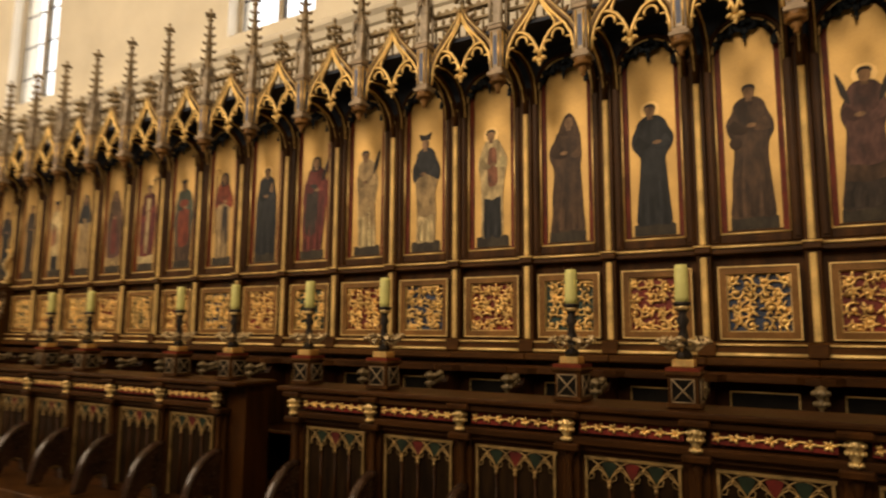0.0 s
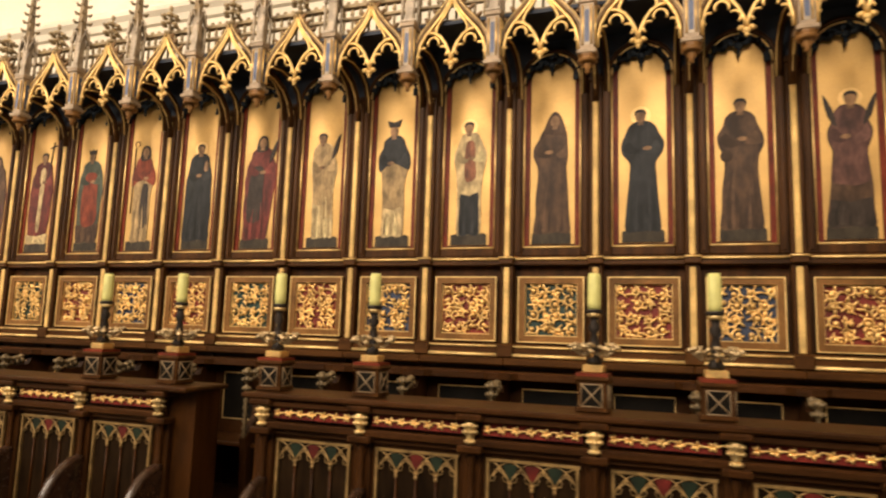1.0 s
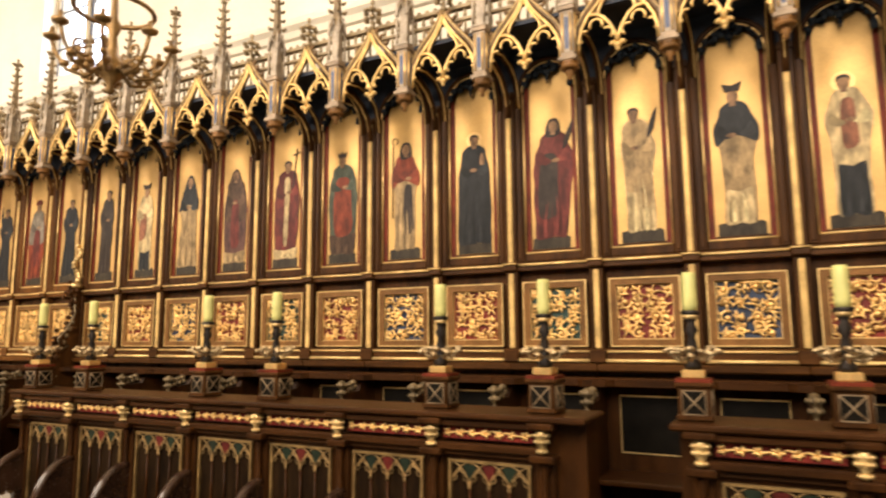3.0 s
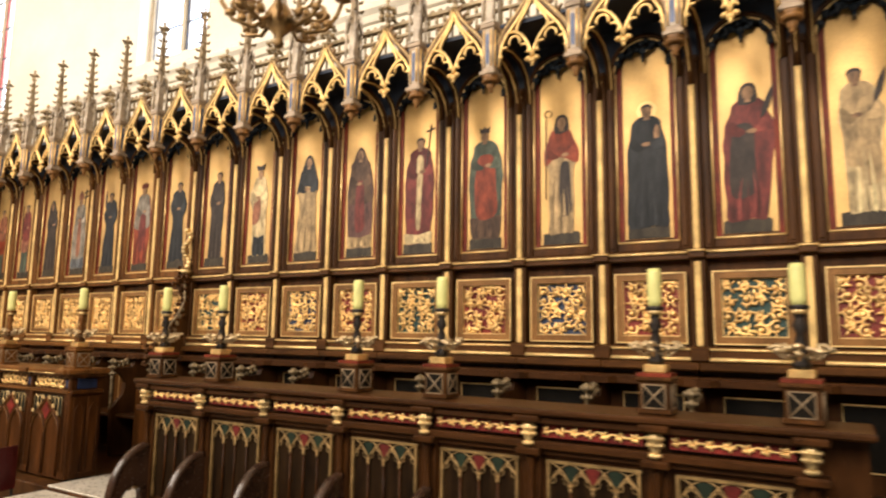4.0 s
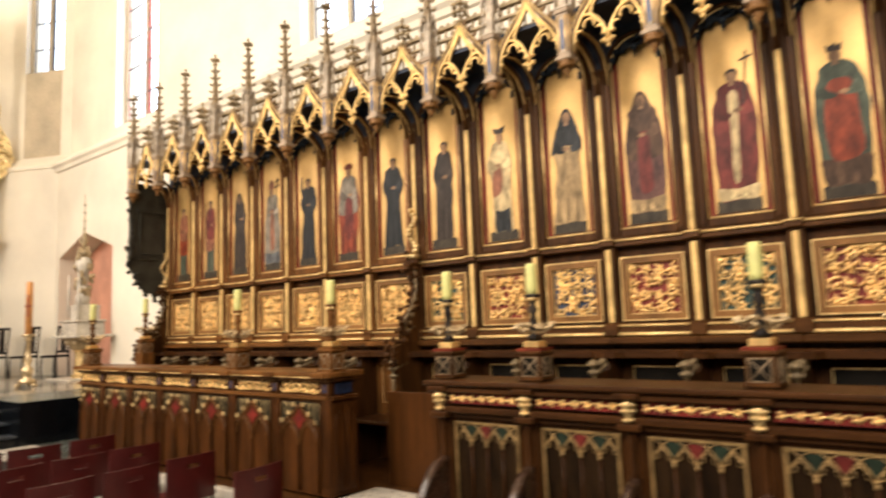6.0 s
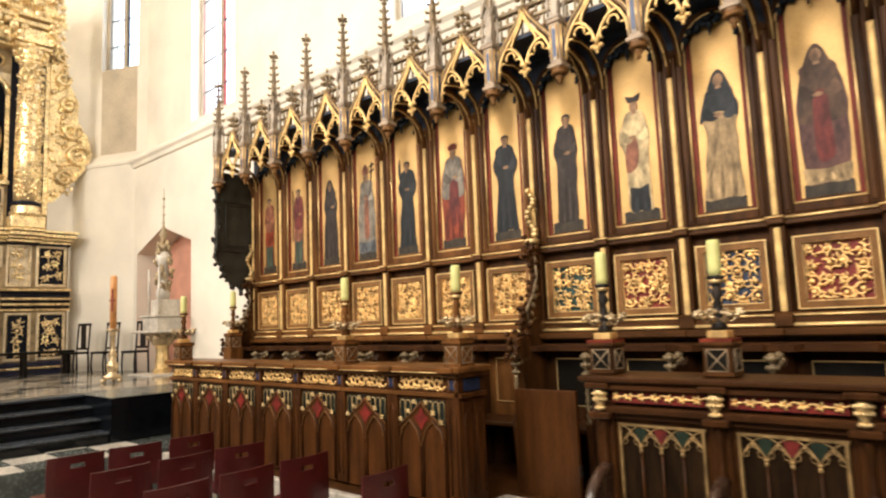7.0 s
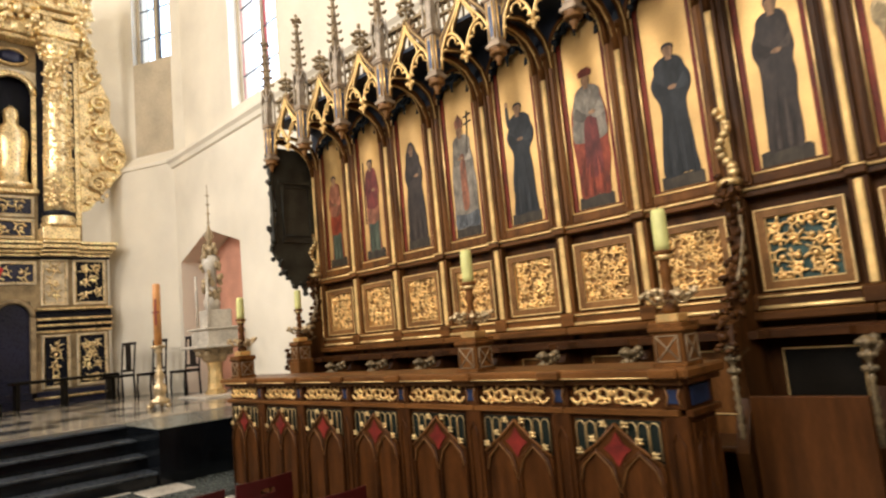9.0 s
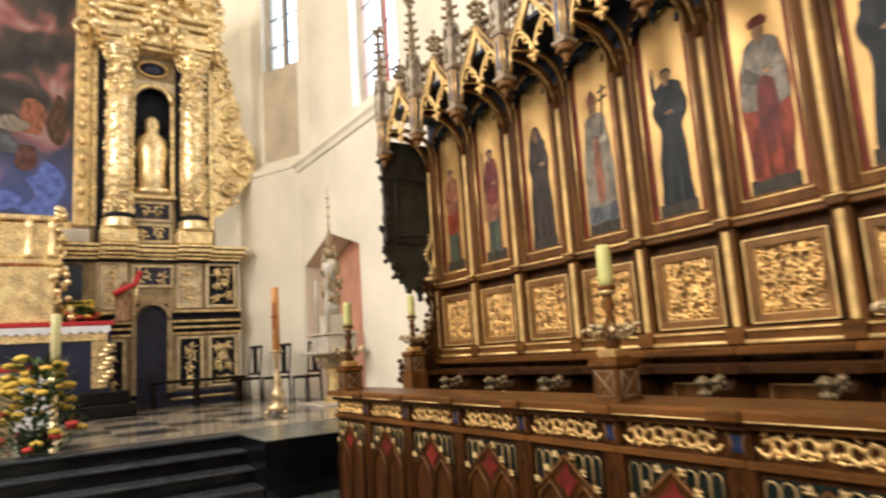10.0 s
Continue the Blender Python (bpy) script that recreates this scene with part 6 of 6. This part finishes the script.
piece("pole", "flag_pole", lambda g: g.tube([(0, 0, 0), (0, 0.1, 0.95)], 0.015, 6), ALTAR_GOLD, flag)
piece("cloth", "flag_cloth", lambda g: g.tube([(0, 0.11, 0.85), (0.03, 0.02, 0.62), (0.02, -0.12, 0.56), (0.04, -0.3, 0.46)], 0.05, 6), CLOTH_R, flag)

# the altar table with its cloths, on two dark steps
table = thing("altar_table", "navy and gilt altar table with red and white cloth", "altar table", (0, 0, 0))
mk = lambda n, b, m, label="": part(n, (lambda g: (b(g), g.mesh(n, m))[1])(G()), table, label)
mk("table_step", lambda g: (g.box(-21.95, -20.6, -7, -2.05, CHOIR, 0.86, 0.01), g.box(-21.95, -20.95, -7, -2.1, 0.86, 1.05, 0.01)), MARBLE_B)
mk("table_body", lambda g: g.box(-21.95, -21.3, -7, -2.35, 1.05, 2.08), NAVY)
mk("table_band", lambda g: (g.box(-21.3, -21.27, -7, -2.4, 1.85, 1.98, 0.006), g.box(-21.3, -21.26, -2.62, -2.4, 1.1, 1.84, 0.01)), ALTAR_GOLD)
mk("table_relief", lambda g: [g.lump(-21.27, -2.45 + 0.05 * (i % 3), 1.2 + 0.07 * i, 0.03, 0.09, 0.05) for i in range(9)], ALTAR_GOLD)
mk("linen_cloth", lambda g: [g.prism([(-2.36 - 0.14 * i, 2.085), (-2.36 - 0.14 * (i + 1), 2.085), (-2.36 - 0.14 * (i + 1), 2.0), (-2.36 - 0.14 * (i + 0.5), 1.955), (-2.36 - 0.14 * i, 2.0)], -21.255, -21.245, "x") for i in range(30)], CLOTH_W, "white lace edge")
mk("red_cloth", lambda g: (g.box(-21.97, -21.24, -7, -2.3, 2.085, 2.16, 0.012)), CLOTH_R, "red altar cloth")


def bouquet(name, label, x, y, z, rx, rz, n, seed, base=True):
    t = thing(name, label, "flowers", (x, y, z))
    rnd = random.Random(seed)
    gl, gy, gr = G(), G(), G()
    for i in range(n * 14):
        a, u = rnd.uniform(0, 6.28), rnd.uniform(0, 1)
        q = rx * math.sqrt(rnd.random()) * (1 - 0.55 * u)
        p = Vector((q * math.cos(a), q * math.sin(a), rz * u))
        d = Vector((math.cos(a), math.sin(a), rnd.uniform(-0.3, 0.9))).normalized() * rnd.uniform(0.06, 0.15)
        sd = d.cross(Vector((0, 0, 1))).normalized() * 0.022
        gl.add([p, p + d * 0.5 + sd, p + d, p + d * 0.5 - sd], [(0, 1, 2), (0, 2, 3)])
    for i in range(n):
        a, u = rnd.uniform(0, 6.28), rnd.uniform(0.02, 1)
        q = rx * (1 - 0.55 * u) * rnd.uniform(0.8, 1.1)
        tgt = gr if (u < 0.4 and rnd.random() < 0.45) else gy
        c = Vector((q * math.cos(a), q * math.sin(a), rz * u + 0.03))
        for k in range(5):
            b = k * 1.257
            tgt.lump(c.x + 0.03 * math.cos(b), c.y + 0.03 * math.sin(b), c.z, 0.03, 0.03, 0.02, b)
        tgt.lump(c.x, c.y, c.z + 0.012, 0.025)
    for nm, gg, m in (("leaves", gl, LEAF), ("yellow_flowers", gy, PETAL_Y), ("red_flowers", gr, PETAL_R)):
        o = part(nm, gg.mesh(nm, m), t)
        tagged(o, kind="stuff")
    if base:
        piece("vase", name + "_vase", lambda g: g.lathe([(0.10, 0.0), (0.14, 0.05), (0.16, 0.16), (0.14, 0.2)], n=12), IRON, t)


bouquet("flower_arrangement", "large arrangement of yellow and red flowers before the altar", -16.95, -3.42, CHOIR, 0.42, 0.85, 75, 1)
bouquet("altar_flowers", "yellow flowers with green leaves on the altar table", -21.7, -2.75, 2.165, 0.3, 0.32, 46, 2, False)

mensa = thing("free_standing_altar", "altar table with white cloth and red top cloth", "altar table", (0, 0, 0))
mk2 = lambda n, b, m, label="": part(n, (lambda g: (b(g), g.mesh(n, m))[1])(G()), mensa, label)
mk2("stone_body", lambda g: g.box(-19.5, -18.95, -6, -3.5, CHOIR, 1.38, 0.01), STONEP)
mk2("white_cloth", lambda g: (g.prism([(-3.3, 1.4), (-3.62, 1.4), (-3.6, 0.74), (-3.42, 0.70), (-3.22, 0.74)], -18.92, -18.89, "x"), g.box(-19.55, -18.89, -6, -3.3, 1.38, 1.42)), CLOTH_W)
mk2("red_top", lambda g: g.box(-19.6, -18.86, -6, -3.27, 1.42, 1.485, 0.01), CLOTH_R)

big = thing("altar_candle", "thick pale candle standing behind the flowers", "candle", (-18.4, -3.22, CHOIR))
piece("candle", "thick_candle", lambda g: g.lathe([(0.052, 0.66), (0.052, 1.38), (0.045, 1.395)], n=14), mat("ivory_wax", (0.72, 0.68, 0.36), 0.4, 0, 0.1, 6, 0.05, 30), big)
piece("holder", "thick_holder", lambda g: g.lathe([(0.13, 0), (0.14, 0.03), (0.04, 0.1), (0.035, 0.55), (0.08, 0.64), (0.08, 0.67)], n=12), ALTAR_GOLD, big)

# ---- by the wall: sacrament tower, paschal candle, chairs, bench ----
tower = thing("sacrament_tower", "pale carved stone tabernacle tower with a spire", "tabernacle", (-18.86, 0.42, CHOIR))


def slimmer(g):
    g.v = [(x * 0.8, y * 0.8, z * 0.82 if z < 1.28 else 1.05 + (z - 1.28) * 1.23) for x, y, z in g.v]


TP = lambda n, b, m, label="": piece(n, "tower_" + n, lambda g: (b(g), slimmer(g)), m, tower, label)
TP("pedestal_slab", lambda g: g.box(-0.6, 0.6, -0.5, 0.42, 0, 0.04, 0.01), MARBLE_W)
TP("column", lambda g: g.lathe([(0.19, 0.04), (0.2, 0.1), (0.15, 0.14), (0.13, 0.5), (0.15, 0.62), (0.2, 0.66)], n=8, flat=True), GOLD_PALE)
TP("table_support", lambda g: (g.lathe([(0.2, 0.64), (0.24, 0.72), (0.36, 0.86), (0.4, 0.9)], n=8), [g.lump(0.3 * math.cos(a), 0.3 * math.sin(a), 0.8, 0.08, 0.08, 0.06) for a in np.arange(0, 6.28, 0.785)]), STONEP)
TP("table_slab", lambda g: g.box(-0.62, 0.62, -0.42, 0.42, 0.9, 0.96, 0.015), MARBLE_W)
TP("shrine_body", lambda g: (g.box(-0.38, 0.38, -0.28, 0.32, 0.96, 1.24, 0.01), g.box(-0.44, 0.44, -0.33, 0.34, 1.24, 1.28, 0.01)), MARBLE_W)
TP("upper_shrine", lambda g: (g.box(-0.2, 0.2, -0.18, 0.3, 1.28, 1.5, 0.01), g.lathe([(0.14, 1.5), (0.16, 1.6), (0.1, 1.7), (0.11, 2.0), (0.17, 2.1), (0.12, 2.2)], n=8), [g.tube([(sx * 0.25, -0.2, 1.28), (sx * 0.25, -0.2, 1.95)], 0.03, 6) for sx in (-1, 1)]), MARBLE_W)


def lace(g):
    rnd = random.Random(4)
    for i in range(70):
        z = rnd.uniform(1.5, 2.35)
        a = rnd.uniform(0, 6.28)
        r = 0.2 - 0.12 * abs(z - 1.95) / 0.45
        g.lump(r * math.cos(a), r * math.sin(a), z, 0.05, 0.045, rnd.uniform(0.03, 0.07), rnd.uniform(0, 3))


TP("carved_canopy", lace, STONEP)
TP("spire", lambda g: (g.lathe([(0.07, 2.2), (0.05, 2.4), (0.1, 2.45), (0.05, 2.52), (0.018, 2.6), (0.006, 3.15)], n=8), [g.lathe([(0.008, z), (0.05, z + 0.012), (0.008, z + 0.024)], n=6) for z in (2.62, 2.74, 2.86, 2.98)]), STONEP)

pas = thing("paschal_candle", "tall orange candle on a turned silver stand", "candle", (-18.05, -0.73, CHOIR))
piece("stand", "paschal_stand", lambda g: (g.lathe([(0.12, 0.06), (0.13, 0.10), (0.06, 0.14), (0.08, 0.2), (0.09, 0.28), (0.04, 0.34), (0.07, 0.42), (0.035, 0.5), (0.03, 0.72), (0.06, 0.74), (0.035, 0.77), (0.09, 0.80), (0.1, 0.82), (0.06, 0.83)], n=12)), SILVER, pas)
for a in (0.5, 2.6, 4.7):
    piece("foot", "paschal_foot", lambda g: g.lump(0.13, 0, 0.035, 0.05, 0.035, 0.036), SILVER, pas, rz=a)
piece("candle", "paschal_wax", lambda g: g.lathe([(0.05, 0.82), (0.05, 1.64), (0.04, 1.66)], n=14), WAX_O, pas, "orange wax candle")
piece("red_cross", "paschal_cross", lambda g: (g.box(-0.012, 0.012, -0.058, -0.046, 1.1, 1.45), g.box(-0.045, 0.045, -0.058, -0.036, 1.26, 1.28)), RED, pas, rz=radians(50))


def side_chair(x, y, turn):
    t = thing("side_chair", "dark wooden high-backed chair against the wall", "chair", (x, y, CHOIR), "dark chairs by the wall", "", turn)
    piece("seat", "side_seat", lambda g: g.box(-0.21, 0.21, -0.2, 0.2, 0.43, 0.48, 0.015), BLACKP, t)
    for sx in (-0.18, 0.18):
        piece("front_leg", "side_leg", lambda g: g.tube([(0, 0, 0), (0, -0.02, 0.2), (0, 0, 0.44)], 0.02, 6), IRON, t, at=(sx, -0.17, 0))
        piece("back_post", "side_post", lambda g: g.tube([(0, 0.02, 0), (0, 0, 0.45), (0, 0.05, 1.1)], 0.02, 6), IRON, t, at=(sx, 0.18, 0))
    piece("top_rail", "side_rail", lambda g: g.box(-0.21, 0.21, 0.215, 0.25, 1.06, 1.12, 0.012), IRON, t)
    piece("splat", "side_splat", lambda g: (g.box(-0.08, 0.08, 0.20, 0.215, 0.56, 1.06, 0.004), g.box(-0.17, 0.17, 0.185, 0.21, 0.52, 0.57, 0.006)), IRON, t)


for cx, cy in ((-21.5, -0.13), (-20.9, 0.2), (-20.2, 0.50)):
    side_chair(cx, cy, radians(20))
for o in [o for o in scene.objects if o.name.startswith("side_chair")]:
    o.scale = (0.88, 0.88, 0.88)
bench = thing("altar_bench", "long low dark bench before the altar", "bench", (-21.75, -0.95, CHOIR))
piece("bench_top", "bench_top", lambda g: g.box(-0.16, 0.16, -0.8, 0.85, 0.42, 0.47, 0.012), BLACKP, bench)
for cy in (-0.7, 0.0, 0.75):
    piece("leg", "bench_leg", lambda g: g.box(-0.13, 0.13, -0.03, 0.03, 0, 0.42, 0.006), BLACKP, bench, at=(0, cy, 0))

# ---- hanging chandelier ----
ch = thing("chandelier", "aged gilt chandelier with curling arms on a long chain", "chandelier", (-6.96, -2.29, 2.93))
ch.scale = (0.75, 0.75, 0.75)
BR = mat("aged_brass", (0.30, 0.18, 0.07), 0.42, 0.6, 0.4, 10, 0.3, 50)
piece("body", "chandelier_body", lambda g: g.lathe([(0.01, 0.0), (0.04, 0.04), (0.02, 0.08), (0.09, 0.16), (0.11, 0.24), (0.05, 0.34), (0.03, 0.5), (0.06, 0.58), (0.03, 0.66), (0.02, 0.95)], n=12), BR, ch)
for i in range(8):
    arm = piece("arm", "chandelier_arm", lambda g: (g.tube([(0.05, 0, 0.25), (0.18, 0, 0.14), (0.32, 0, 0.18), (0.40, 0, 0.3), (0.44, 0, 0.42)], 0.016, 6), g.tube(spiral(0.26, 0.32, 0.09, 3.5, 1.2, 0.0, 14), 0.012, 5), [g.lump(0.1 + 0.08 * q, 0, 0.2 + 0.03 * (q % 2), 0.045, 0.03, 0.035, q) for q in range(4)]), BR, ch, rz=i * 0.785)
    piece("drip_pan", "chandelier_pan", lambda g: g.lathe([(0.01, 0.41), (0.06, 0.43), (0.065, 0.45), (0.02, 0.45), (0.018, 0.52)], 0.44, 0, 10), BR, arm)
piece("hoop", "chandelier_hoop", lambda g: g.tube([(0.3 * math.cos(a), 0.3 * math.sin(a), 0.72) for a in np.linspace(0, 6.283, 25)], 0.02, 6), BR, ch)
piece("chain", "chandelier_chain", lambda g: g.tube([(0, 0, 0.94), (0, 0, 13.42)], 0.012, 5), BR, ch)
